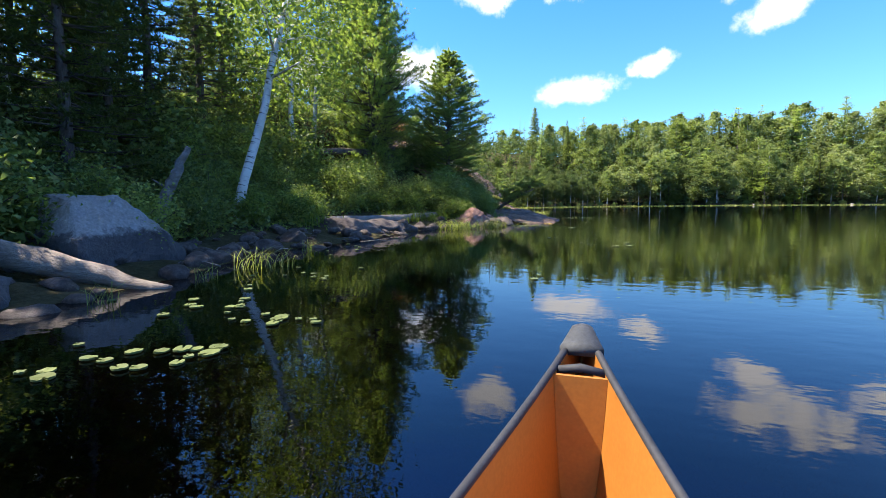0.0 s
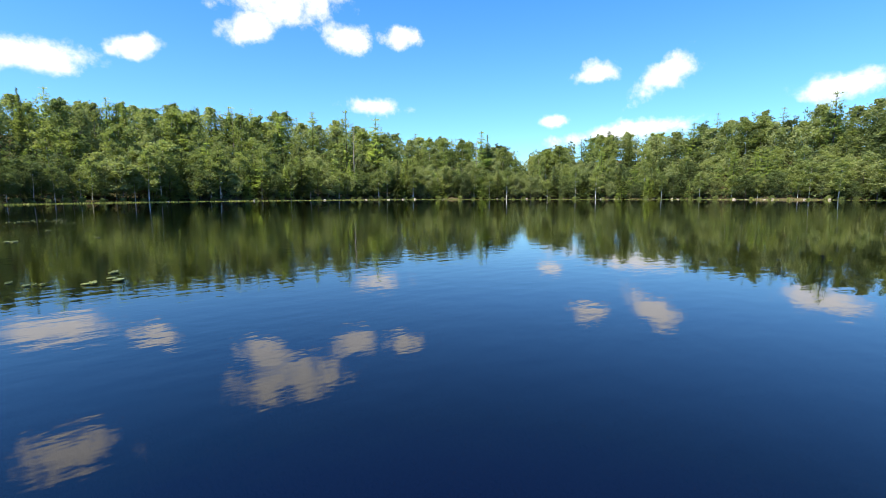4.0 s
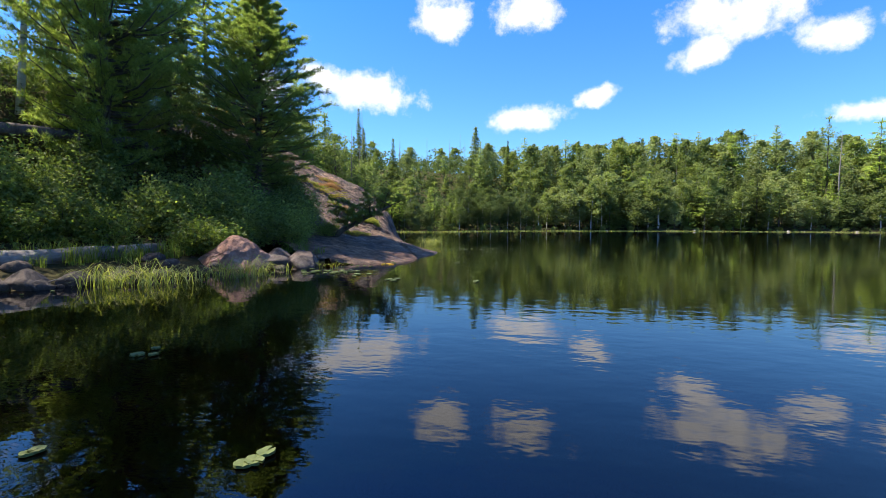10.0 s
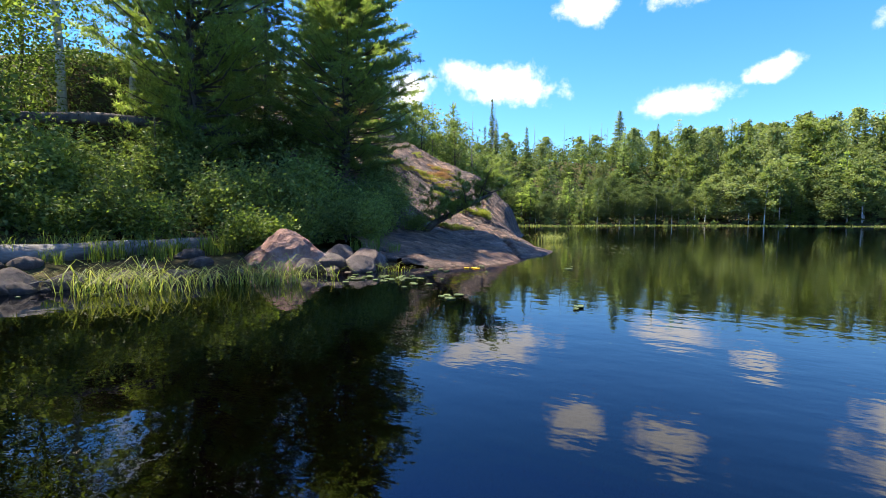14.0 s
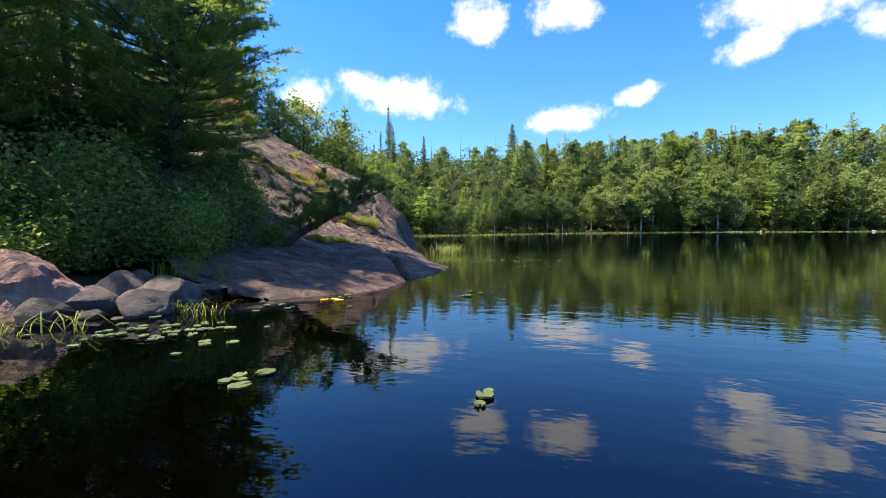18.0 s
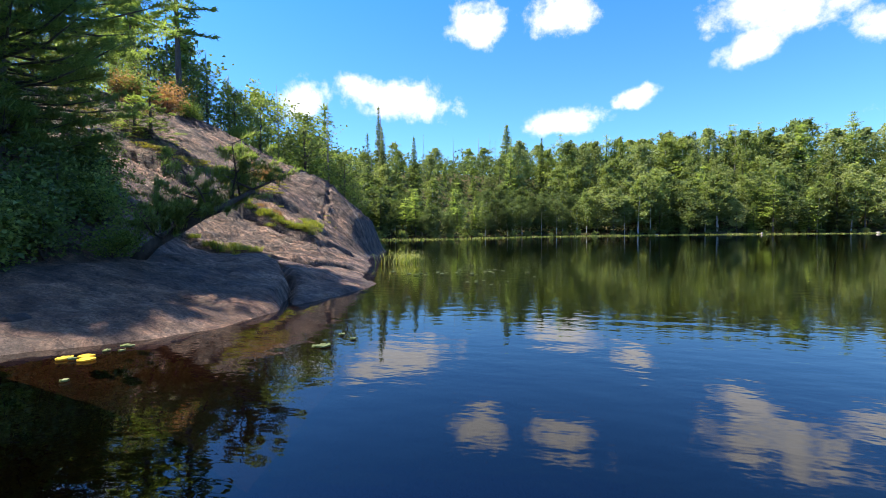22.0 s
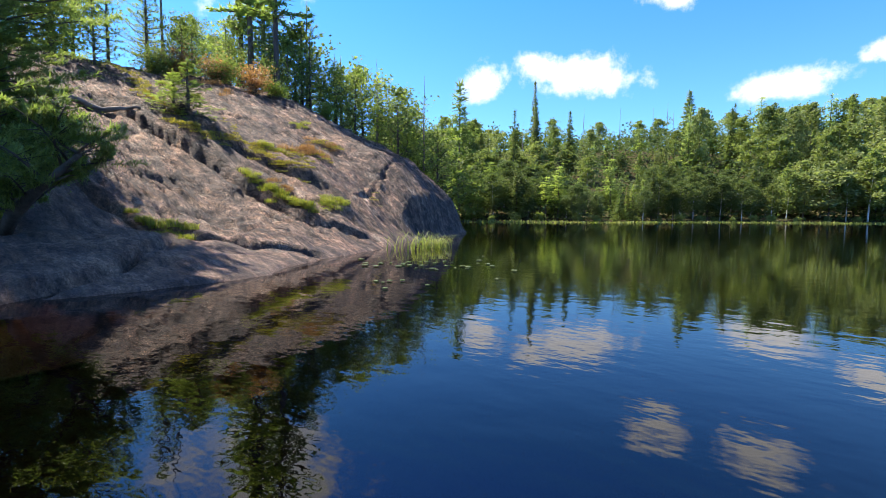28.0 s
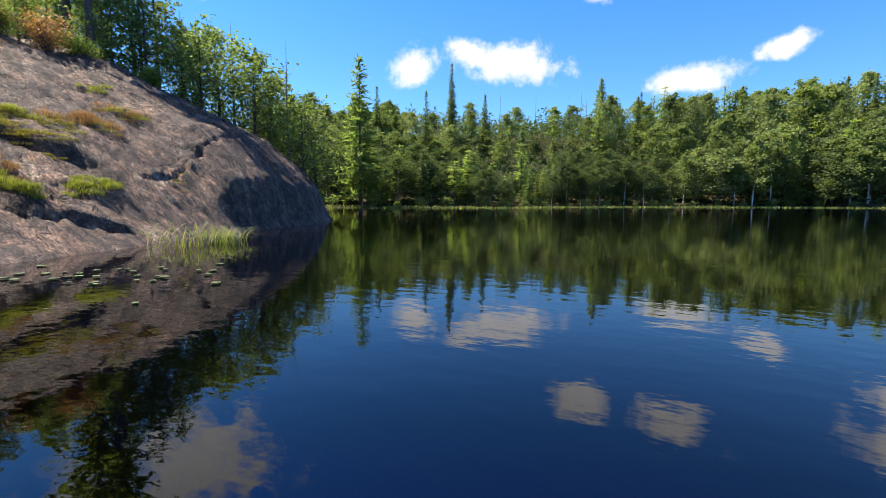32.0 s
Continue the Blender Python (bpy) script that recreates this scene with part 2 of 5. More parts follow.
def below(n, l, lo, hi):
    """1 under the height lo, 0 over hi: for brown algae, and for black painted in place of light lost under water."""
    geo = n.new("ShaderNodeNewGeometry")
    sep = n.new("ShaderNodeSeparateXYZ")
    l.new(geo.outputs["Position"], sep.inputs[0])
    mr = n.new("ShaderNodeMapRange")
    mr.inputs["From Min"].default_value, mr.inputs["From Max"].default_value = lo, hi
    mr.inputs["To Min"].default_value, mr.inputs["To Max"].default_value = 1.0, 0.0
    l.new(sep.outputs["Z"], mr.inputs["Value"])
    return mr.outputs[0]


def thin_lines(n, l, scale, stretch, turn, half):
    """Thin wandering joints: where a stretched noise passes its middle."""
    tc = n.new("ShaderNodeTexCoord")
    mp = n.new("ShaderNodeMapping")
    mp.inputs["Scale"].default_value, mp.inputs["Rotation"].default_value = stretch, (0, 0, radians(turn))
    t = n.new("ShaderNodeTexNoise")
    t.inputs["Scale"].default_value, t.inputs["Detail"].default_value, t.inputs["Roughness"].default_value = scale, 3, 0.5
    l.new(tc.outputs["Object"], mp.inputs[0])
    l.new(mp.outputs[0], t.inputs["Vector"])
    return ramp(n, l, t.outputs["Fac"], [(0.5 - half, (0, 0, 0)), (0.5, (1, 1, 1)), (0.5 + half, (0, 0, 0))])

M_PALE_STONE = surface("bleached_stone", [(0.3, (0.28, 0.23, 0.19)), (0.7, (0.46, 0.41, 0.35))], 2.0, 15, 0.9, 0.5, 0.03)


def granite():
    """Pinkish grey bedrock: broad colour fields, pale lichen, dark streaks and wandering joints."""
    mat, n, l, b = nodes_of("granite")
    tz = n.new("ShaderNodeTexCoord")
    slope = n.new("ShaderNodeVectorMath")
    slope.operation, slope.inputs[1].default_value = "DOT_PRODUCT", (-0.53, 1.0, 0.0)
    l.new(tz.outputs["Object"], slope.inputs[0])
    edge = n.new("ShaderNodeMath")
    edge.operation, edge.inputs[1].default_value = "MULTIPLY_ADD", 1.6
    l.new(noise_of(n, l, 1.5, 7, 0.65), edge.inputs[0])
    l.new(slope.outputs["Value"], edge.inputs[2])
    zone = n.new("ShaderNodeMapRange")
    zone.inputs["From Min"].default_value, zone.inputs["From Max"].default_value = 27.6, 28.6
    l.new(edge.outputs[0], zone.inputs["Value"])
    high = zone.outputs[0]
    # smooth brown slab below, weathered grey and pink rock above
    brown = ramp(n, l, noise_of(n, l, 0.8, 8, 0.66), [(0.34, (0.145, 0.085, 0.056)), (0.5, (0.26, 0.16, 0.110)), (0.66, (0.38, 0.255, 0.185))])
    pink = ramp(n, l, noise_of(n, l, 0.7, 8, 0.68), [(0.36, (0.12, 0.082, 0.06)), (0.5, (0.255, 0.165, 0.118)), (0.64, (0.42, 0.275, 0.195))])
    col = mixed(n, l, high, brown, pink)
    lich = ramp(n, l, noise_of(n, l, 1.3, 12, 0.76), [(0.52, (0, 0, 0)), (0.58, (0.9, 0.9, 0.9))])
    col = mixed(n, l, mixed(n, l, high, mixed(n, l, 1.0, lich, (0.25, 0.25, 0.25), "MULTIPLY"), lich), col, (0.38, 0.335, 0.28))
    dark = ramp(n, l, noise_of(n, l, 1.4, 9, 0.75, stretch=(0.55, 2.6, 1)), [(0.51, (0, 0, 0)), (0.60, (0.9, 0.9, 0.9))])
    col = mixed(n, l, mixed(n, l, high, mixed(n, l, 1.0, dark, (0.5, 0.5, 0.5), "MULTIPLY"), dark), col, (0.05, 0.044, 0.043))
    # black lichen that covers the knob over the water, with the knob's shade painted in
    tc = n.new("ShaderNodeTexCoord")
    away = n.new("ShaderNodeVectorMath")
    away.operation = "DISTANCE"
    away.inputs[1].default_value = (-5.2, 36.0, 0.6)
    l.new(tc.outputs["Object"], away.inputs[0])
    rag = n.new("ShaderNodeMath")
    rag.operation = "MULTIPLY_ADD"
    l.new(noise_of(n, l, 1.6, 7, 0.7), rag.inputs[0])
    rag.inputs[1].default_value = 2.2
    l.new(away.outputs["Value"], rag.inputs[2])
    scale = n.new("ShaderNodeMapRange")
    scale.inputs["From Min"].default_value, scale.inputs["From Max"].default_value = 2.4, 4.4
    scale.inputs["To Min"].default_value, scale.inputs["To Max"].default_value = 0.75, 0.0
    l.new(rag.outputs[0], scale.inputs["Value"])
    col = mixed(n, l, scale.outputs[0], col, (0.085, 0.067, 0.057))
    weather = ramp(n, l, noise_of(n, l, 0.55, 7, 0.62, stretch=(0.7, 1.5, 1)), [(0.44, (0, 0, 0)), (0.58, (0.75, 0.75, 0.75))])
    col = mixed(n, l, weather, col, (0.105, 0.088, 0.078))
    speck = noise_of(n, l, 9, 8, 0.8)
    col = mixed(n, l, ramp(n, l, speck, [(0.56, (0, 0, 0)), (0.62, (0.8, 0.8, 0.8))]), col, (0.07, 0.06, 0.055))
    joint = thin_lines(n, l, 0.9, (0.45, 2.4, 1.6), -22, 0.011)
    strata = thin_lines(n, l, 1.7, (0.35, 2.4, 1.6), -22, 0.02)
    cross = thin_lines(n, l, 1.1, (1.6, 0.7, 1.0), -30, 0.005)
    cross = mixed(n, l, 1.0, cross, mixed(n, l, high, (0.1, 0.1, 0.1), (0.4, 0.4, 0.4)), "MULTIPLY")
    joint = mixed(n, l, 1.0, joint, mixed(n, l, high, (0.35, 0.35, 0.35), (1, 1, 1)), "MULTIPLY")
    lines = mixed(n, l, 1.0, mixed(n, l, 1.0, joint, cross, "LIGHTEN"), mixed(n, l, 1.0, strata, (0.5, 0.5, 0.5), "MULTIPLY"), "LIGHTEN")
    scurf = ramp(n, l, noise_of(n, l, 5.5, 10, 0.82), [(0.47, (0, 0, 0)), (0.56, (0.75, 0.75, 0.75))])
    col = mixed(n, l, mixed(n, l, high, mixed(n, l, 1.0, scurf, (0.3, 0.3, 0.3), "MULTIPLY"), scurf), col, (0.12, 0.088, 0.070))
    crackle = thin_lines(n, l, 3.2, (0.5, 1.7, 1.4), -22, 0.022)
    lines = mixed(n, l, 1.0, lines, mixed(n, l, 1.0, crackle, mixed(n, l, high, (0.05, 0.05, 0.05), (0.22, 0.22, 0.22)), "MULTIPLY"), "LIGHTEN")
    fine = noise_of(n, l, 38, 6, 0.72)
    col = mixed(n, l, 1.0, col, ramp(n, l, fine, [(0.32, (0.5, 0.5, 0.5)), (0.68, (1.5, 1.5, 1.5))]), "MULTIPLY")
    blotch = noise_of(n, l, 3.4, 9, 0.74, stretch=(0.6, 1.6, 1.2))
    col = mixed(n, l, 1.0, col, ramp(n, l, blotch, [(0.36, (0.40, 0.40, 0.41)), (0.5, (1.0, 1.0, 1.0)), (0.64, (1.75, 1.70, 1.64))]), "MULTIPLY")
    # crisp patches of dark crust and fresh warm rock, drawn out along the dip
    patch = ramp(n, l, noise_of(n, l, 1.9, 10, 0.70, stretch=(0.55, 1.7, 1.3)), [(0.42, (0.36, 0.34, 0.34)), (0.48, (0.95, 0.87, 0.80)), (0.54, (1.10, 1.0, 0.91)), (0.60, (1.55, 1.42, 1.28))])
    flecks = ramp(n, l, noise_of(n, l, 13, 5, 0.75, stretch=(0.7, 1.5, 1.2)), [(0.42, (0.5, 0.48, 0.47)), (0.5, (1.03, 1.0, 0.96)), (0.60, (1.35, 1.32, 1.26))])
    crust = mixed(n, l, 1.0, patch, flecks, "MULTIPLY")
    col = mixed(n, l, 1.0, col, mixed(n, l, high, mixed(n, l, 0.4, (1.02, 0.96, 0.90), crust), crust), "MULTIPLY")
    col = mixed(n, l, mixed(n, l, 1.0, lines, (0.8, 0.8, 0.8), "MULTIPLY"), col, (0.022, 0.019, 0.018))
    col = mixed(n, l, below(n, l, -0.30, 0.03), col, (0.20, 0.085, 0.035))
    # deeper rock is coloured near black in place of light lost in the water
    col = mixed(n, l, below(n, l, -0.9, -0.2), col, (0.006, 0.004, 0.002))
    l.new(col, b.inputs["Base Color"])
    b.inputs["Roughness"].default_value = 0.78
    mid = noise_of(n, l, 7, 9, 0.72)
    h = mixed(n, l, 0.3, mid, fine)
    h = mixed(n, l, mixed(n, l, 1.0, lines, (0.5, 0.5, 0.5), "MULTIPLY"), h, (0, 0, 0))
    bumped(n, l, b, h, 1.0, 0.22)
    return mat


def water():
    mat, n, l, b = nodes_of("lake_water")
    b.inputs["Base Color"].default_value = (0.014, 0.007, 0.004, 1)
    b.inputs["Roughness"].default_value = 0.0
    b.inputs["IOR"].default_value = 1.39
    b.inputs["Transmission Weight"].default_value = 1.0
    small = noise_of(n, l, 3.6, 3, 0.5, stretch=(0.8, 1.3, 1))
    wide = noise_of(n, l, 0.35, 2, 0.5)
    patch = ramp(n, l, noise_of(n, l, 0.06, 2, 0.5), [(0.35, (0.25, 0.25, 0.25)), (0.7, (1, 1, 1))])
    h = mixed(n, l, 0.35, mixed(n, l, 1.0, small, patch, "MULTIPLY"), wide)
    bumped(n, l, b, h, 0.075, 0.10)
    return mat


M_BIRCH, M_GRANITE, M_WATER = birch_bark(), granite(), water()


def soil():
    """Leaf litter and earth on land, black silt under water, darkened in place of light lost there."""
    mat, n, l, b = nodes_of("forest_floor")
    col = ramp(n, l, noise_of(n, l, 1.2, 6, 0.6), [(0.3, (0.04, 0.04, 0.018)), (0.6, (0.09, 0.075, 0.04)), (0.8, (0.07, 0.09, 0.03))])
    grain = noise_of(n, l, 14, 5, 0.65)
    col = mixed(n, l, 1.0, col, ramp(n, l, grain, [(0.3, (0.65, 0.65, 0.65)), (0.7, (1.3, 1.3, 1.3))]), "MULTIPLY")
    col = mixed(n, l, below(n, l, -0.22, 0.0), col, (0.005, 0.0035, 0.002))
    l.new(col, b.inputs["Base Color"])
    b.inputs["Roughness"].default_value = 0.95
    b.inputs["Specular IOR Level"].default_value = 0.03
    bumped(n, l, b, grain, 0.8, 0.08)
    return mat


M_SOIL = soil()


# ---------------------------------------------------------------- mesh helpers
def mesh_of(name, V, F, mat, smooth=False):
    me = bpy.data.meshes.new(name)
    me.from_pydata(V if isinstance(V, list) else V.tolist(), [], F if isinstance(F, list) else F.tolist())
    me.materials.append(mat)
    if smooth:
        me.polygons.foreach_set("use_smooth", [True] * len(me.polygons))
    me.update()
    return me


def part(name, me, parent, label=""):
    ob = new(name, me)
    ob.parent = parent
    if label:
        ob["label"] = label
    return ob


def holder(name, m, label, category, group="", kind=""):
    ob = new(name)
    ob.empty_display_size = 0.2
    ob.matrix_world = m
    return tagged(ob, label, category, group, kind)


def join(parts):
    V, F, k = [], [], 0
    for v, f in parts:
        V.extend([tuple(p) for p in v])
        F.extend([tuple(i + k for i in q) for q in f])
        k += len(v)
    return V, F


def tube(path, radii, sides=7):
    """A tapering round tube along points."""
    V, F = [], []
    path = [Vector(p) for p in path]
    for i, p in enumerate(path):
        d = (path[min(i + 1, len(path) - 1)] - path[max(i - 1, 0)]).normalized()
        a = d.orthogonal().normalized()
        b = d.cross(a)
        for k in range(sides):
            t = 2 * math.pi * k / sides
            V.append(tuple(p + (a * math.cos(t) + b * math.sin(t)) * radii[i]))
    for i in range(len(path) - 1):
        for k in range(sides):
            k2 = (k + 1) % sides
            F.append((i * sides + k, i * sides + k2, (i + 1) * sides + k2, (i + 1) * sides + k))
    n = len(V)
    F.append(tuple(range(sides - 1, -1, -1)))
    F.append(tuple(range(n - sides, n)))
    return V, F


def leaves(C, size, rng, aspect=1.5, corners=4):
    """Leaves at the points C, each turned at random; three corners do for far ones."""
    C = np.asarray(C, float)
    n = len(C)
    a = rng.normal(size=(n, 3))
    a[:, 2] *= 0.6
    a /= np.linalg.norm(a, axis=1)[:, None]
    b = np.cross(a, rng.normal(size=(n, 3)))
    b /= np.linalg.norm(b, axis=1)[:, None]
    s = (size * rng.uniform(0.6, 1.35, n))[:, None]
    a, b = a * s * aspect * 0.5, b * s * 0.5
    if corners == 3:
        V = np.stack([C - a, C + a * 0.7 - b, C + a * 0.9 + b], 1).reshape(-1, 3)
        return V, np.arange(3 * n).reshape(n, 3)
    V = np.stack([C - a, C - b + a * 0.1, C + a, C + b + a * 0.1], 1).reshape(-1, 3)
    return V, np.arange(4 * n).reshape(n, 4)


def blades(P, D, length, width):
    """Long three-cornered needles or blades from the points P along D."""
    P, D = np.asarray(P, float), np.asarray(D, float)
    n = len(P)
    D = D / np.linalg.norm(D, axis=1)[:, None]
    S = np.cross(D, np.tile([0.13, 0.21, 1.0], (n, 1)))
    S /= np.linalg.norm(S, axis=1)[:, None] + 1e-9
    length, width = np.broadcast_to(length, n)[:, None], np.broadcast_to(width, n)[:, None]
    V = np.stack([P - S * width / 2, P + S * width / 2, P + D * length], 1).reshape(-1, 3)
    return V, np.arange(3 * n).reshape(n, 3)


def smooth(a, b, x):
    t = np.clip((np.asarray(x, float) - a) / (b - a), 0, 1)
    return t * t * (3 - 2 * t)


# ---------------------------------------------------------------- the lake's outline and the lie of the land
SHORE = np.array([
    (-12, -120), (-7, -60), (-5.6, -30), (-5.0, -8), (-4.6, 0), (-4.5, 2.5), (-4.7, 4.5), (-5.2, 6.5), (-5.4, 8.5), (-5.0, 10.3),
    (-4.9, 12.4), (-5.0, 14.0), (-4.5, 15.3), (-3.9, 16.6), (-3.2, 17.9), (-2.8, 18.9), (-2.2, 19.6), (-1.75, 20.2), (-1.15, 20.7), (-0.85, 21.3),
    (-0.97, 22.4), (-0.85, 23.4), (-0.83, 24.6), (-0.88, 25.1), (-1.45, 25.7), (-1.9, 26.8), (-2.4, 28.2), (-2.85, 29.5), (-3.4, 30.6), (-4.25, 32.2),
    (-4.5, 33.8), (-5.0, 35.5), (-5.45, 37.2), (-6.7, 39.2), (-9.0, 41.6), (-13, 45), (-18, 48.5), (-22, 53), (-19, 58), (-12, 63), (-8, 74), (0, 83), (20, 96),
    (45, 104), (75, 104), (100, 92), (118, 66), (126, 20), (126, -60), (90, -120), (20, -135)], float)


def inland(x, y):
    """Distance from the water's edge, positive on land."""
    x, y = np.broadcast_arrays(np.asarray(x, float), np.asarray(y, float))
    best = np.full(x.shape, 1e9)
    inside = np.zeros(x.shape, bool)
    A, B = SHORE, np.roll(SHORE, -1, 0)
    for (ax, ay), (bx, by) in zip(A, B):
        ux, uy = bx - ax, by - ay
        t = np.clip(((x - ax) * ux + (y - ay) * uy) / (ux * ux + uy * uy), 0, 1)
        best = np.minimum(best, np.hypot(x - ax - t * ux, y - ay - t * uy))
        hit = ((ay > y) != (by > y)) & (x < ux * (y - ay) / (uy if uy else 1e-9) + ax)
        inside ^= hit
    return np.where(inside, -best, best)


SKYLINE = [(-85, .15), (-78, .142), (-71, .140), (-67, .115), (-61, .122), (-55, .098), (-51, .082), (-46, .118), (-38, .124), (-34, .128), (-31, .150), (-28, .165), (-24, .162),
           (-19, .176), (-14, .166), (-10, .165), (-5, .166), (0, .160), (4, .158), (9, .185), (14, .186), (20, .18)]
SKY_AZ, SKY_TAN = np.array(SKYLINE).T


def crest(x, y):
    """How high the far forest's crowns reach at a place, by the slope of the skyline over the lake."""
    dx, dy = np.asarray(x, float) - 2.0, np.asarray(y, float) - 10.0
    return 0.95 + 1.07 * np.interp(np.degrees(np.arctan2(-dx, dy)), SKY_AZ, SKY_TAN) * np.hypot(dx, dy)


def rock_part(x, y):
    return smooth(19.2, 20.8, y) * (1 - smooth(39.5, 43.0, y)) * (1 - smooth(4.0, 10.0, x))


def height(x, y):
    """The lie of the land, without fine relief."""
    x, y = np.broadcast_arrays(np.asarray(x, float), np.asarray(y, float))
    d = inland(x, y)
    p = np.maximum(d, 0)
    bank = 0.17 * np.minimum(p, 1.4) + 0.27 * np.clip(p - 1.4, 0, 9) + 0.22 * np.clip(p - 10.4, 0, 40)
    far = 0.05 * np.minimum(p, 5) + np.clip((crest(x, y) - 6.5) / 34, 0.05, 0.42) * np.clip(p - 5, 0, 30)
    away = np.maximum(smooth(42, 49, y), smooth(10, 20, x))
    land = bank * (1 - away) + far * away
    k = 0.21 + 0.25 * smooth(25.8, 28.5, y) + 0.47 * smooth(28.5, 31.6, y)
    turn = 3.0 - 0.7 * smooth(26.0, 28.0, y)
    rock = k * np.minimum(p, turn) + 0.66 * np.maximum(p - turn, 0)
    rock = rock + 0.85 * smooth(32.0, 33.6, y) * smooth(0.05, 0.75, p) * (1 - 0.5 * smooth(2.0, 4.5, p))
    rock = rock / (1 + (rock / 7.5) ** 4) ** 0.25
    w = rock_part(x, y)
    land = land * (1 - w) + rock * w
    bed = np.maximum(-0.7 * np.maximum(-d, 0), -5.0)
    return np.where(d > 0, land, bed)


def ground_z(x, y):
    return float(height(np.array([x]), np.array([y]))[0])


def grid_mesh(name, xs, ys, Z, mat, keep=None):
    nx, ny = len(xs), len(ys)
    X, Y = np.meshgrid(xs, ys, indexing="ij")
    V = np.stack([X.ravel(), Y.ravel(), Z.ravel()], 1)
    I = np.arange(nx * ny).reshape(nx, ny)
    F = np.stack([I[:-1, :-1], I[1:, :-1], I[1:, 1:], I[:-1, 1:]], -1).reshape(-1, 4)
    if keep is not None:
        k = keep[:-1, :-1] & keep[1:, :-1] & keep[1:, 1:] & keep[:-1, 1:]
        F = F[k.ravel()]
        used = np.unique(F)
        back = np.full(len(V), -1)
        back[used] = np.arange(len(used))
        V, F = V[used], back[F]
    return mesh_of(name, V, F, mat, True)


def relief(x, y, scale, octaves=4):
    return np.array([noise.fractal(Vector((a * scale, b * scale, 3.1)), 1.0, 2.0, octaves) for a, b in zip(x.ravel(), y.ravel())]).reshape(x.shape)


def spread(stops):
    return np.concatenate([np.arange(a, b, s) for a, b, s in stops] + [[stops[-1][1]]])


GX = spread([(-900, -300, 100), (-300, -100, 20), (-100, -30, 5), (-30, -14, 1.0), (-14, 0, 0.25), (0, 20, 2), (20, 200, 8), (200, 900, 100)])
GY = spread([(-900, -200, 100), (-200, -20, 15), (-20, 0, 1.0), (0, 43, 0.25), (43, 70, 1.5), (70, 200, 6), (200, 1000, 100)])
gx, gy = np.meshgrid(GX, GY, indexing="ij")
gz = height(gx, gy)
near = (gx > -31) & (gx < 3) & (gy > -20) & (gy < 44)
bumps = np.zeros_like(gz)
bumps[near] = relief(gx[near], gy[near], 0.9, 4) * 0.12
gd = inland(gx, gy)
gz = gz + bumps * smooth(0.1, 1.0, gd) - 0.35 * rock_part(gx, gy) * smooth(-16, -14, gx) * smooth(-0.2, 0.5, gd) * smooth(48, 42, gy) - 0.02
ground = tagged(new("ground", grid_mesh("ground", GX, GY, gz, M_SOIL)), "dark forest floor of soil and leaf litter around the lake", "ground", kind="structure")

from mathutils.geometry import tessellate_polygon

# the canoe lies in the water, which therefore has an opening of the hull's shape
heading, bow, HALF = -1.5, Vector((0.03, 1.52, 0)), 2.5
mid = bow - Vector((-math.sin(radians(heading)), math.cos(radians(heading)), 0)) * HALF
CANOE_POSE = pose(mid.x, mid.y, 0.10, 0, 0, heading + 90)


def hull_form(x):
    """Half breadth, height of the rim and height of the keel of the canoe, x along it from its middle."""
    f = abs(x) / HALF
    return 0.45 * (1 - f ** 1.7) ** 1.1 + 0.012, 0.26 + 0.17 * f ** 4, -0.19 + 0.20 * f ** 6 + 0.24 * max(0, f - 0.94) / 0.06


def flare(x):
    """How round the hull's section is: a flat bottom amidships, a sharper one towards the ends."""
    return 0.55 + 0.30 * (abs(x) / HALF) ** 4


side_line = []
for k in range(25):
    x = -2.17 + 4.34 * k / 24
    beam, rim, keel = hull_form(x)
    q = max((-0.10 - keel) / (rim - keel), 1e-4) ** (1 / 2.4)
    side_line.append((x, max(beam * q ** flare(x) - 0.004, 0.002)))
opening = [CANOE_POSE @ Vector((x, y, -0.10)) for x, y in side_line] + [CANOE_POSE @ Vector((x, -y, -0.10)) for x, y in reversed(side_line)]
rim_line = [Vector((-400, -400, 0)), Vector((400, -400, 0)), Vector((400, 400, 0)), Vector((-400, 400, 0))]
every = rim_line + [Vector((p.x, p.y, 0)) for p in opening]
sheet = [t if (every[t[1]] - every[t[0]]).cross(every[t[2]] - every[t[0]]).z > 0 else t[::-1] for t in (tuple(t) for t in tessellate_polygon([rim_line, every[4:]]))]
lake = new("water", mesh_of("water", [tuple(p) for p in every], sheet, M_WATER))
tagged(lake, "calm dark lake water mirroring sky and forest", "water", kind="structure")
lake.visible_shadow = False

# bare bedrock dome that slopes into the lake
CELL = 0.055
RX, RY = spread([(-15.5, 0.6, CELL)]), spread([(19.0, 42.0, CELL)])
rx, ry = np.meshgrid(RX, RY, indexing="ij")
rd = inland(rx, ry)
rz = height(rx, ry)
big = relief(rx, ry, 0.35, 3)
fine = relief(rx, ry, 1.6, 5)


def beside(x, y, line):
    """Signed distance from a line of points, positive to its left, and how far along it lies (0 to 1)."""
    line = np.array(line, float)
    best, sign, run = np.full(x.shape, 1e9), np.zeros(x.shape), np.zeros(x.shape)
    for i in range(len(line) - 1):
        (ax, ay), (bx, by) = line[i], line[i + 1]
        ux, uy = bx - ax, by - ay
        t = np.clip(((x - ax) * ux + (y - ay) * uy) / (ux * ux + uy * uy), 0, 1)
        d = np.hypot(x - ax - t * ux, y - ay - t * uy)
        better = d < best
        best = np.where(better, d, best)
        sign = np.where(better, np.sign(ux * (y - ay) - uy * (x - ax)), sign)
        run = np.where(better, (i + t) / (len(line) - 1), run)
    return best * sign, run


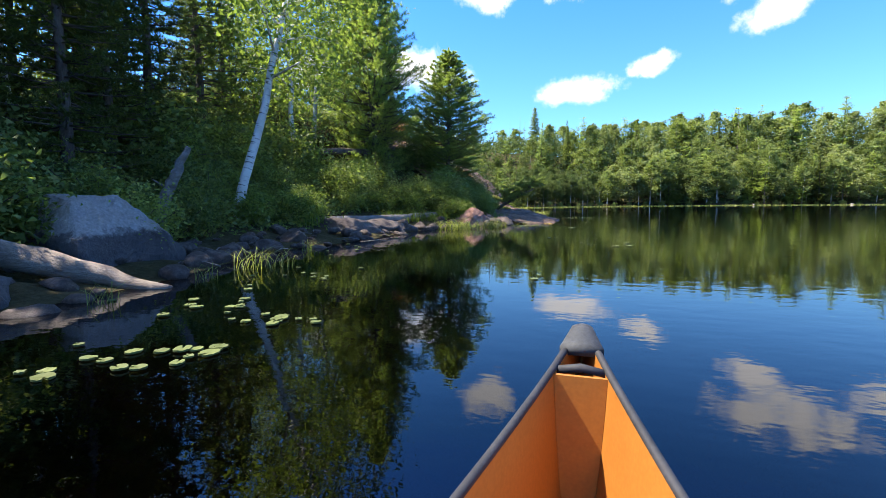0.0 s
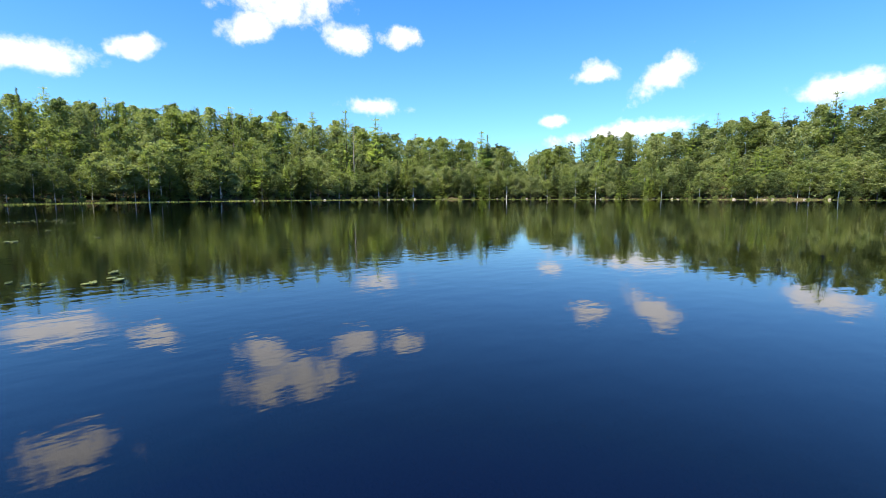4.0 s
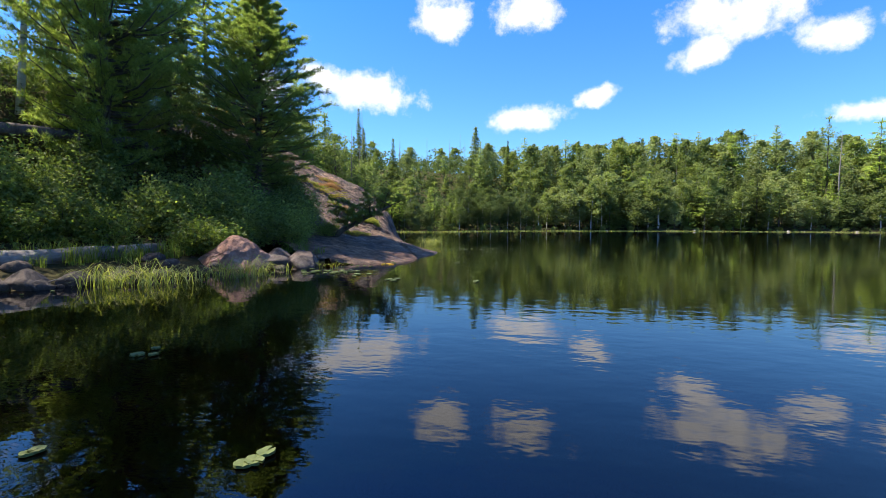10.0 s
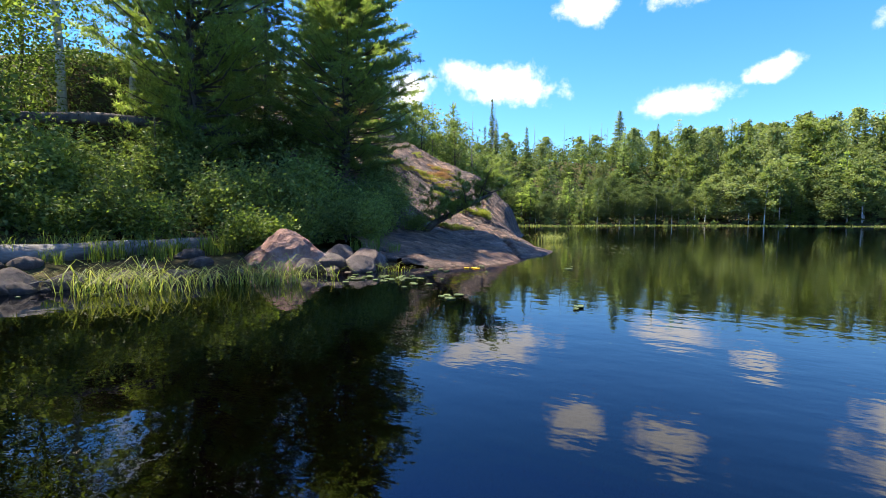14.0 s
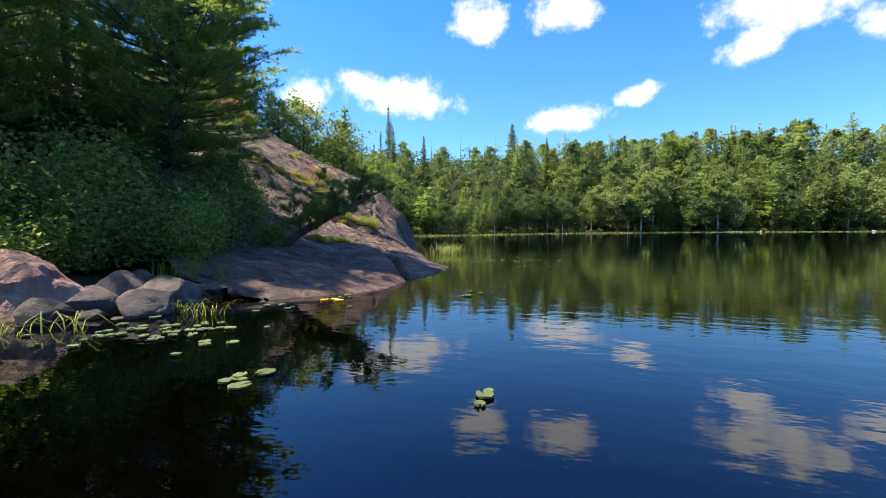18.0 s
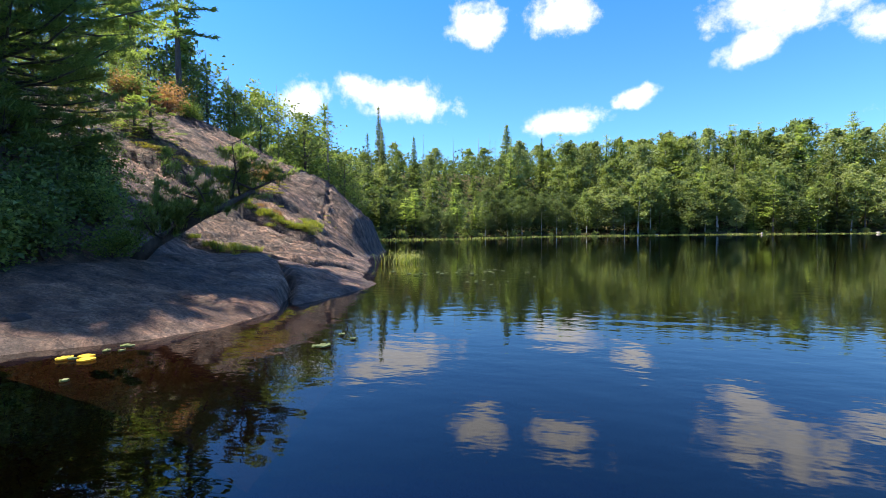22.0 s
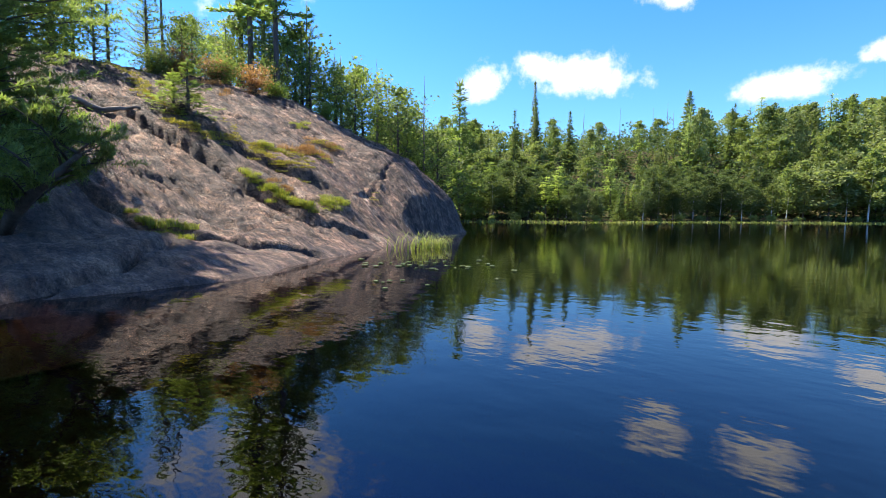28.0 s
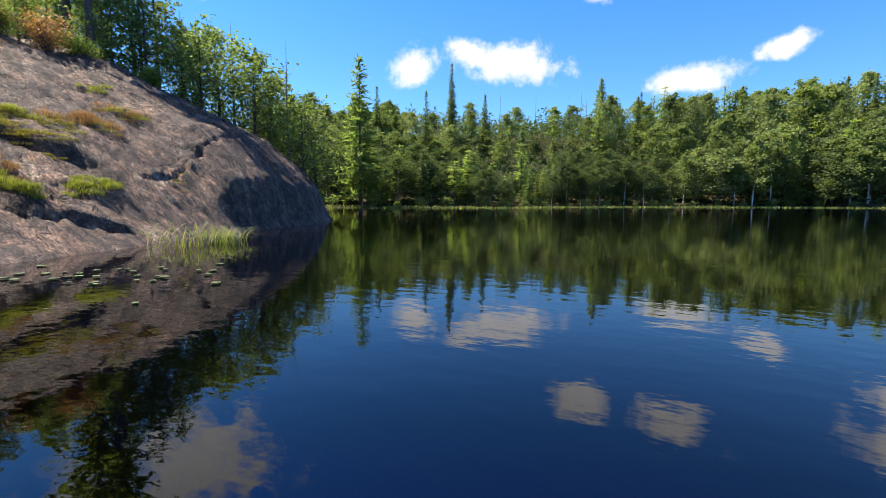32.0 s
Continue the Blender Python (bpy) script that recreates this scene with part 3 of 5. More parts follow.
def fade(run):
    return smooth(0.0, 0.12, run) * smooth(1.0, 0.88, run)


wob = big * 0.25 + fine * 0.12
# upper dome stands over a mossy groove; the lower slab is parted from the slope by a joint
s1, r1 = beside(rx + wob, ry + wob, [(-11.5, 25.6), (-9.4, 26.4), (-8.1, 26.95), (-7.3, 27.2), (-6.4, 27.45), (-5.6, 27.65), (-4.9, 27.85), (-3.9, 28.2), (-3.7, 29.0), (-3.5, 29.9)])
s2, r2 = beside(rx + wob, ry, [(-6.5, 23.9), (-4.9, 24.5), (-4.1, 24.8), (-3.3, 25.3), (-2.75, 25.9), (-2.4, 26.6), (-2.2, 27.4)])
s3, r3 = beside(rx + 0.5 * wob, ry, [(-5.2, 30.7), (-5.45, 31.35), (-5.8, 32.2), (-6.3, 33.4), (-6.85, 34.5), (-7.6, 36.4)])
s4, r4 = beside(rx, ry + wob, [(-12.0, 27.6), (-9.9, 27.6), (-8.4, 27.75), (-7.6, 28.0), (-7.0, 28.5), (-6.5, 29.2), (-6.0, 29.8), (-5.4, 30.4)])
s5, r5 = beside(rx + 0.4 * wob, ry, [(-0.6, 22.1), (-1.0, 22.5), (-1.3, 23.1), (-1.55, 23.55), (-2.05, 24.2), (-2.9, 24.9)])
relief_rock = 0.19 * smooth(-0.02, 0.09, s1) * smooth(2.6, 0.4, s1) * fade(r1) - 0.24 * np.exp(-(s1 / 0.09) ** 2) * fade(r1)
relief_rock += 0.12 * smooth(0.0, 0.10, s2) * smooth(2.2, 0.4, s2) * fade(r2) - 0.14 * np.exp(-(s2 / 0.06) ** 2) * fade(r2)
relief_rock += 0.10 * smooth(0.25, 0.0, s3) * smooth(-1.2, -0.2, s3) * fade(r3) - 0.16 * np.exp(-(s3 / 0.055) ** 2) * fade(r3)
relief_rock += 0.20 * smooth(0.0, 0.14, s4) * smooth(3.0, 0.8, s4) * fade(r4) - 0.09 * np.exp(-(s4 / 0.12) ** 2) * fade(r4)
relief_rock += 0.10 * smooth(0.0, 0.07, s5) * smooth(1.2, 0.3, s5) * fade(r5) - 0.16 * np.exp(-(s5 / 0.07) ** 2) * fade(r5)
# layered, splintered upper slope: crests run down along the dip
cu, cv = rx * 0.92 + ry * 0.38, ry * 0.92 - rx * 0.38
ridge = 1 - np.abs(relief(cu * 0.30 + 7, cv * 1.5, 1.0, 4))
ridge2 = 1 - np.abs(relief(cu * 0.8 + 3, cv * 3.6, 1.0, 3))
# broken ledges whose edges run down the dip
ledges = np.zeros_like(rx)
for rate, rise, wander in ((0.8, 0.13, 1.0), (1.9, 0.11, 0.9), (4.1, 0.07, 0.9)):
    q = cv * rate + wander * relief(rx + 11 * rate, ry, 0.6, 4)
    fr = q - np.floor(q)
    much = np.clip(relief(rx + 5, ry + 31 * rate, 0.7, 3) + 0.45, 0, 1)
    ledges += rise * much * ((1 - fr) * smooth(0.0, 0.09 * rate, fr) - 0.5)
cleft = np.maximum(0, 1 - np.abs(relief(cu * 0.55 + 21, cv * 1.9, 1.0, 3)) * 9) + 0.6 * np.maximum(0, 1 - np.abs(relief(rx + 40, ry * 1.2, 1.5, 3)) * 9)
grit = relief(rx, ry, 6.5, 3)
upper = smooth(-0.4, 0.6, s2) * smooth(0.1, 0.9, rd)
rz = rz + (big * 0.13 + fine * 0.08) * smooth(-1.0, 0.8, rd) + relief_rock * smooth(-0.4, 0.3, rd) + (ledges + (ridge - 0.75) * 0.18 + (ridge2 - 0.75) * 0.05) * upper + (grit * 0.022 - cleft * 0.045) * (0.25 + 0.75 * upper) * smooth(-0.3, 0.3, rd) + 0.02
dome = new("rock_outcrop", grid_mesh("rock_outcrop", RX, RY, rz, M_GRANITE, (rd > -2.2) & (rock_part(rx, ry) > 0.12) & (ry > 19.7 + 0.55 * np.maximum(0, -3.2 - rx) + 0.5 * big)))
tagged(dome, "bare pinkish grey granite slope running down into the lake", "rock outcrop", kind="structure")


# ---------------------------------------------------------------- trees
def conifer(name, seed, tall, reach, mat, rows, per, needle, droop, lift=0.06, bare=0.08, tuft=5, bark=None, power=0.9, gap=0.0, slim=0.36, limbs=True, dense=None, fluff=0.04, fan=0.8):
    """A spruce or pine: straight trunk, whorls of drooping boughs set with needle sprays."""
    rng = np.random.default_rng(seed)
    r0 = 0.012 * tall + 0.03
    lean = rng.normal(0, 0.01, 2)
    n = 9
    path = [(lean[0] * tall * (i / n) ** 1.5, lean[1] * tall * (i / n) ** 1.5, tall * i / n - (0.3 if i == 0 else 0)) for i in range(n + 1)]
    trunk = [tube(path, [r0 * (1 - 0.95 * i / n) + 0.006 for i in range(n + 1)], 7)]
    P, D, L = [], [], []
    for w in range(rows):
        f = (w + 0.3 * rng.random()) / rows
        z = tall * (bare + (1 - bare) * f)
        span = reach * (1 - f) ** power * (0.8 + 0.4 * rng.random()) + 0.1
        if rng.random() < gap:
            span *= 0.35
        turn = rng.random() * 6.28
        for k in range(per):
            a = turn + 6.283 * k / per + rng.normal(0, 0.2)
            s = span * rng.uniform(0.65, 1.15)
            zb = min(z + rng.random() * tall * (1 - bare) / rows, tall * 0.99)
            base = np.array([lean[0] * zb, lean[1] * zb, zb])
            out = np.array([math.cos(a), math.sin(a), 0])
            rise = droop * (1 - 1.6 * f)
            tip = base + out * s + np.array([0, 0, -rise * s + lift * s])
            mid = base + out * s * 0.5 + np.array([0, 0, -rise * s * 0.35])
            if limbs and s > reach * 0.25:
                trunk.append(tube([base, mid, tip], [0.02 * s + 0.006, 0.012 * s + 0.004, 0.003], 4))
            m = max(2, int((dense or tuft) * s / reach * 3))
            for q in np.linspace(0.22, 1.0, m):
                at = (1 - q) ** 2 * base + 2 * q * (1 - q) * mid + q * q * tip
                for h in range(tuft):
                    side = rng.normal(0, 1, 3)
                    side[2] = side[2] * 0.35 + 0.12
                    d = out * fan + side * 0.75
                    P.append(at + rng.normal(0, fluff * reach, 3) * (1, 1, 0.5))
                    D.append(d)
                    L.append(needle * rng.uniform(0.6, 1.3) * (0.55 + 0.45 * (1 - f)))
    for k in range(5):
        P.append((lean[0] * tall, lean[1] * tall, tall - 0.25 * needle * k))
        D.append((rng.normal(0, 0.35), rng.normal(0, 0.35), 1))
        L.append(needle * 0.8)
    L = np.array(L)
    V, F = blades(P, D, L, L * slim)
    tv, tf = join(trunk)
    return mesh_of(name + "_trunk", tv, tf, bark or M_BARK, True), mesh_of(name + "_crown", V, F, mat)


def plumed(name, seed, tall, reach, mat, step, per, rise, needle, width, clump, bare=0.05, bulge=0.25, bark=None, twigs=8):
    """A pine of layered boughs: whorls of rising limbs, side twigs, and a plume of needles round each twig."""
    rng = np.random.default_rng(seed)
    r0 = 0.013 * tall + 0.025
    n = 9
    sway = np.cumsum(rng.normal(0, 0.012, (n + 1, 2)), 0) * tall / 8
    path = [(sway[i][0], sway[i][1], tall * i / n - (0.3 if i == 0 else 0)) for i in range(n + 1)]
    wood = [tube(path, [r0 * (1 - 0.95 * i / n) + 0.006 for i in range(n + 1)], 7)]
    P, D = [], []

    def plume(a, b, much):
        ax = (b - a) / (np.linalg.norm(b - a) + 1e-9)
        q = rng.uniform(0.1, 1.05, much)[:, None]
        P.append(a + (b - a) * q + rng.normal(0, 0.012, (much, 3)))
        d = rng.normal(0, 1, (much, 3))
        d[:, 2] = d[:, 2] * 0.7 + 0.15
        D.append(d / np.linalg.norm(d, axis=1)[:, None] + ax * 0.55)

    z = bare * tall
    while z < tall * 0.97:
        f = z / tall
        span = reach * min(1.0, 0.62 + 0.38 * f / bulge) * (1 - max(0.0, f - bulge) / (1.03 - bulge)) ** 0.85
        turn = rng.random() * 6.28
        for k in range(per):
            a = turn + 6.283 * k / per + rng.normal(0, 0.22)
            s = max(span * rng.uniform(0.55, 1.12), 0.12)
            zb = z + rng.uniform(-0.45, 0.45) * step
            base = np.array([np.interp(zb, np.linspace(0, tall, n + 1), sway[:, 0]), np.interp(zb, np.linspace(0, tall, n + 1), sway[:, 1]), zb])
            out, side = np.array([math.cos(a), math.sin(a), 0.0]), np.array([-math.sin(a), math.cos(a), 0.0])
            up = rise * (0.4 + 1.5 * f) + rng.normal(0, 0.07)
            tip = base + out * s + np.array([0, 0, s * (up + 0.10)])
            mid = base + out * s * 0.55 + np.array([0, 0, s * up * 0.35])
            wood.append(tube([base, mid, tip], [0.014 * s + 0.006, 0.008 * s + 0.004, 0.003], 4))
            m = max(3, int(twigs * (s / reach) ** 0.6))
            for j in range(m):
                q = 0.28 + 0.72 * (j + rng.random() * 0.5) / m
                at = (1 - q) ** 2 * base + 2 * q * (1 - q) * mid + q * q * tip
                way = out * rng.uniform(0.5, 1.0) + side * (1 if j % 2 else -1) * rng.uniform(0.5, 1.0) * (1.15 - 0.6 * q) + np.array([0, 0, rng.uniform(-0.05, 0.35)])
                end = at + way * s * rng.uniform(0.16, 0.30) * (1.2 - 0.5 * q)
                plume(at, end, clump)
                mid_twig = at + (end - at) * 0.6
                plume(mid_twig, mid_twig + (side * rng.normal(0, 0.10) + out * 0.08) * s * 0.7 + np.array([0, 0, 0.04 * s]), clump // 2)
            plume(mid + (tip - mid) * 0.6, tip + (tip - mid) * 0.08, clump)
        z += step * (1.0 - 0.35 * f) * rng.uniform(0.8, 1.2)
    plume(np.array(path[-1]) - (0, 0, 0.3), np.array(path[-1]) + (0, 0, 0.1), clump * 2)
    P, D = np.concatenate(P), np.concatenate(D)
    V, F = blades(P, D, needle * rng.uniform(0.7, 1.25, len(P)), width)
    tv, tf = join(wood)
    return mesh_of(name + "_trunk", tv, tf, bark or M_BARK, True), mesh_of(name + "_crown", V, F, mat)


def broadleaf(name, seed, tall, reach, mat, count, size, bark, limbs=9, bare=0.35, lean=0.04, trunk_r=None, crook=0.03, corners=4):
    """A birch or aspen: slender trunk, rising limbs, and a loose crown of single leaves in clumps."""
    rng = np.random.default_rng(seed)
    r0 = trunk_r or 0.009 * tall + 0.03
    n = 10
    la = rng.random() * 6.28
    path, x, y = [], 0.0, 0.0
    for i in range(n + 1):
        f = i / n
        path.append((math.cos(la) * lean * tall * f ** 1.3 + rng.normal(0, crook * (i > 0)), math.sin(la) * lean * tall * f ** 1.3 + rng.normal(0, crook * (i > 0)), tall * f * 0.97 - (0.3 if i == 0 else 0)))
    wood = [tube(path, [r0 * (1 - 0.92 * i / n) + 0.004 for i in range(n + 1)], 8)]
    pts = np.array(path)
    hubs = []
    for k in range(limbs):
        f = bare + (1 - bare) * (k + rng.random() * 0.6) / limbs
        f = min(f, 0.97)
        base = np.array([np.interp(f * n, range(n + 1), pts[:, c]) for c in range(3)])
        prof = math.sin(math.pi * min(1, 0.18 + 0.85 * (f - bare) / (1 - bare))) ** 0.7
        s = reach * prof * rng.uniform(0.7, 1.15)
        a = k * 2.4 + rng.normal(0, 0.35)
        out = np.array([math.cos(a), math.sin(a), 0])
        tip = base + out * s + np.array([0, 0, s * rng.uniform(0.25, 0.7)])
        mid = base + out * s * 0.45 + np.array([0, 0, s * 0.35])
        wood.append(tube([base, mid, tip], [r0 * 0.32 * (1.1 - f) + 0.008, r0 * 0.2 * (1.1 - f) + 0.005, 0.004], 5))
        for q in (0.45, 0.7, 0.9, 1.05):
            c = (1 - q) ** 2 * base + 2 * q * (1 - q) * mid + q * q * tip
            hubs.append((c, s * 0.30 + 0.12 * reach))
            for j in range(2):
                off = rng.normal(0, s * 0.26 + 0.05, 3)
                if corners == 4:
                    wood.append(tube([c, c + off], [0.007, 0.003], 3))
                hubs.append((c + off, s * 0.2 + 0.1 * reach))
    top = pts[-1]
    hubs += [(top, 0.22 * reach), (top + (0, 0, -0.06 * tall), 0.3 * reach)]
    C = []
    per = max(1, count // len(hubs))
    for c, s in hubs:
        m = rng.poisson(per * rng.uniform(0.45, 1.5))
        q = rng.normal(0, 1, (m, 3)) * s * (0.62, 0.62, 0.5)
        C.append(c + q)
    V, F = leaves(np.concatenate(C), size, rng, corners=corners)
    tv, tf = join(wood)
    return mesh_of(name + "_trunk", tv, tf, bark, True), mesh_of(name + "_crown", V, F, mat)


def snag(name, seed, tall, reach, bare=0.3, count=26):
    """A dead tree: bare grey trunk with broken twigs."""
    rng = np.random.default_rng(seed)
    wood = [tube([(0, 0, -0.3), (0.03 * tall * rng.normal(0, 0.3), 0, tall * 0.5), (0.02, 0.02 * tall * rng.normal(0, 0.5), tall)], [0.011 * tall + 0.02, 0.006 * tall + 0.012, 0.008], 6)]
    for k in range(count):
        f = bare + (1 - bare) * (k + rng.random()) / count
        a, s = rng.random() * 6.28, reach * (1.05 - f) * rng.uniform(0.4, 1.1)
        b = np.array([0, 0, tall * f])
        o = np.array([math.cos(a), math.sin(a), rng.uniform(-0.3, 0.5)])
        wood.append(tube([b, b + o * s * 0.6, b + o * s + (0, 0, s * rng.uniform(-0.2, 0.3))], [0.02 + 0.004 * s, 0.014, 0.005], 4))
        if rng.random() < 0.6:
            c = b + o * s * 0.55
            wood.append(tube([c, c + rng.normal(0, 0.25 * s, 3)], [0.01, 0.004], 3))
    v, f = join(wood)
    return mesh_of(name, v, f, M_DEAD, True)


def tree(name, meshes, m, label, category, group=""):
    t = holder(name, m, label, category, group)
    part("trunk", meshes[0], t)
    part("crown", meshes[1], t)
    return t


def again(ob, m):
    """A copy of a thing at the pose m, whatever the size of the first one."""
    return copy_thing(ob, m @ Matrix.Diagonal((1 / ob.scale[0], 1 / ob.scale[1], 1 / ob.scale[2], 1)))


def stand(x, y, turn=0, size=1.0, wide=None, sink=0.05, tilt=(0, 0)):
    """A pose on the ground."""
    w = wide or size
    return pose(x, y, ground_z(x, y) - sink, tilt[0], tilt[1], turn) @ Matrix.Diagonal((w, w, size, 1))


FAR_KINDS = [
    ("birch_tree", broadleaf("far_birch_a", 11, 13, 2.5, M_LEAF_FAR, 3400, 0.33, M_BIRCH, 17, 0.22, corners=3), "tall green birch in the far lakeside forest", "tree"),
    ("aspen_tree", broadleaf("far_birch_b", 12, 12, 2.7, M_FAR_PALE, 3400, 0.33, M_BARK, 17, 0.18, corners=3), "full green aspen in the far lakeside forest", "tree"),
    ("maple_tree", broadleaf("far_birch_c", 13, 10, 2.8, M_FAR_DEEP, 3400, 0.33, M_BARK, 17, 0.12, corners=3), "rounded leafy tree in the far lakeside forest", "tree"),
    ("spruce_tree", conifer("far_spruce_a", 21, 14, 1.9, M_SPRUCE, 32, 6, 0.85, 0.35, tuft=3, limbs=False, dense=4), "narrow dark spruce in the far lakeside forest", "tree"),
    ("fir_tree", conifer("far_spruce_b", 22, 11, 2.4, M_NEEDLE, 21, 7, 0.75, 0.25, tuft=3, limbs=False, dense=4), "dense dark fir in the far lakeside forest", "tree"),
    ("pine_tree", conifer("far_pine", 23, 15, 2.8, M_NEEDLE, 14, 6, 0.8, -0.1, tuft=4, bare=0.3, power=0.5, gap=0.25, limbs=False), "tall ragged white pine in the far lakeside forest", "tree"),
]
# finer crowns for the part of that shore that lies nearest
# the deep leaf colour here stands in for crowns seen against the light
FAR_KINDS += [(nm, broadleaf("far_fine_" + nm, 15 + k, tall, 2.7, M_FAR_DEEP, 5500, 0.24, bk, 19, 0.22, corners=3), lb, "tree")
              for k, (nm, tall, bk, lb) in enumerate([("birch_tree", 12, M_BIRCH, "light-stemmed birch at the lake's wooded end"), ("aspen_tree", 11, M_BARK, "leafy aspen at the lake's wooded end")])]
PROTO = {}


def far_tree(kind, x, y, size, wide, turn):
    name, meshes, label, cat = FAR_KINDS[kind]
    m = stand(x, y, turn, size, wide)
    if kind not in PROTO:
        PROTO[kind] = tree(name, meshes, m, label, cat, "far forest")
        return PROTO[kind]
    return again(PROTO[kind], m)


rng = np.random.default_rng(5)
line = np.array([(-40, 52), (-27, 57), (-19, 61), (-12, 67), (-8, 77), (0, 86), (20, 99), (45, 107), (76, 107), (101, 93.5), (119.5, 67), (127.5, 21), (127.5, -30)], float)
for k in range(3):
    line = np.concatenate([line[:1], np.stack([line[:-1] * 0.75 + line[1:] * 0.25, line[:-1] * 0.25 + line[1:] * 0.75], 1).reshape(-1, 2), line[-1:]])
steps = np.hypot(*np.diff(line, axis=0).T)
along = np.concatenate([[0], np.cumsum(steps)])
for row, (back, gap, hmin, hmax) in enumerate([(1.0, 2.0, 0.34, 0.58), (4, 2.1, 0.42, 0.66), (9, 2.3, 0.45, 0.68), (15, 2.6, 0.48, 0.70), (21, 2.9, 0.50, 0.74), (28, 3.1, 0.52, 0.78), (36, 3.5, 0.54, 0.82)]):
    s = rng.random() * 3
    while s < along[-1]:
        i = min(int(np.searchsorted(along, s, "right")) - 1, len(steps) - 1)
        f = (s - along[i]) / steps[i]
        p, u = line[i] * (1 - f) + line[i + 1] * f, (line[i + 1] - line[i]) / steps[i]
        b = back + rng.uniform(-0.35, 0.35) * gap * 1.4
        x, y = p[0] - u[1] * b, p[1] + u[0] * b
        kind = int(rng.choice(6, p=[0.26, 0.22, 0.16, 0.09, 0.18, 0.09] if row < 4 else [0.29, 0.26, 0.14, 0.09, 0.08, 0.14]))
        if kind < 3 and x < 4 and row < 3:
            kind = 6 + kind % 2
        squat = 0.85 if kind in (3, 4, 5) and row > 1 else 1.0
        size = squat * rng.uniform(hmin, hmax) * (0.70 + 0.48 * float(smooth(-15, 20, x)) + 0.14 * float(smooth(8, 30, x) * smooth(115, 85, x)))
        if x > -8:
            tall = (13, 12, 10, 14, 11, 15, 12, 11)[kind]
            room = crest(x, y) - ground_z(x, y)
            size = min(size, room / tall * rng.uniform(0.82, 0.95)) if row < 4 else room / tall * rng.uniform(0.84, 1.03)
            size = min(max(size, 0.25), 1.05)
        far_tree(kind, x, y, size, min(size, 0.62) * rng.uniform(1.0, 1.4) * (1.45 if row > 3 and kind < 3 and x > 15 else 1.0), rng.uniform(0, 360))
        dist = max(1.0, math.hypot(x, y - 12) / 70)
        s += gap * dist ** 0.7 * rng.uniform(0.5, 1.3)

# the wood behind the first rows, too dense to count
n = 170000
S = rng.random(n) ** 1.5 * along[-1]
i = np.minimum(np.searchsorted(along, S, "right") - 1, len(steps) - 1)
f = ((S - along[i]) / steps[i])[:, None]
uu = (line[i + 1] - line[i]) / steps[i][:, None]
deep = rng.uniform(0.5, 56, n)
Q = line[i] * (1 - f) + line[i + 1] * f + np.column_stack([-uu[:, 1], uu[:, 0]]) * deep[:, None]
lump = np.array([noise.noise(Vector((a * 0.22, b * 0.22, 0.5))) for a, b in Q])
z = height(Q[:, 0], Q[:, 1]) + rng.random(n) ** 0.7 * np.minimum(np.minimum(deep + 1.5, 7.0), np.where(Q[:, 0] > -8, 0.88 * np.maximum(crest(Q[:, 0], Q[:, 1]) - height(Q[:, 0], Q[:, 1]), 0.5), 7.0)) * (0.75 + 0.6 * lump) * (0.7 + 0.3 * smooth(-15, 20, Q[:, 0]))
V, F = leaves(np.column_stack([Q, z]), np.clip(np.hypot(Q[:, 0], Q[:, 1] - 20) / 260, 0.24, 0.45), rng, corners=3)
# the deep leaf colour puts the shade between the crowns into this fill
tagged(new("far_woods", mesh_of("far_woods", V, F, M_FAR_DEEP)), "dense green woods filling the far hillside", "woods", kind="stuff")

# trees that stand above the far skyline
for kind, x, y, top, w in [(3, -10.8, 127.5, 25.5, 1.25), (3, -31.2, 99.3, 24.0, 0.6), (5, 63, 118, 23.5, 0.9), (5, 38, 132, 23.5, 0.9), (3, -27.2, 91.0, 17.5, 0.8), (3, -23.9, 77, 14.2, 0.6), (4, -20.3, 58.8, 13.1, 0.8), (3, -2.5, 120, 20.5, 0.8), (5, 1.4, 122, 21.5, 0.9), (3, -35, 82, 17.0, 0.7),
                        (5, 71, 116, 22.0, 0.9), (5, 104, 108, 20.5, 0.9), (3, 108, 109, 20.0, 0.8), (5, 24, 124, 21.0, 0.8), (3, 28, 122, 20.5, 0.8), (5, 48, 126, 21.5, 0.9), (3, -22, 92, 16.5, 0.7), (5, 140, 60, 21.0, 1.0), (5, 144, 30, 25.0, 1.1), (3, -27, 90, 18, 0.6)]:
    size = (top - ground_z(x, y)) / (14.0 if kind == 3 else 11.0 if kind == 4 else 15.0)
    far_tree(kind, x, y, size, size * w, x * 31)
DEAD = [snag("dead_tree", 38, 13, 1.6), snag("dead_tree", 39, 11, 1.3)]
for k, (x, y, top) in enumerate([(-27.8, 91.4, 22.2), (-14.5, 126, 23.5), (-17, 125, 22.5), (-13, 124, 21.5), (-24, 104, 19.5), (37, 128, 22.5), (-20, 112, 20.5), (100, 106, 18), (-30, 96, 17.5), (-28, 88, 15), (62, 112, 20)]):
    ob = new("dead_tree", DEAD[k % 2])
    size = (top - ground_z(x, y)) / (13, 11)[k % 2]
    ob.matrix_world = stand(x, y, k * 50, size)
    tagged(ob, "bare grey dead tree above the far forest", "tree", "dead trees")

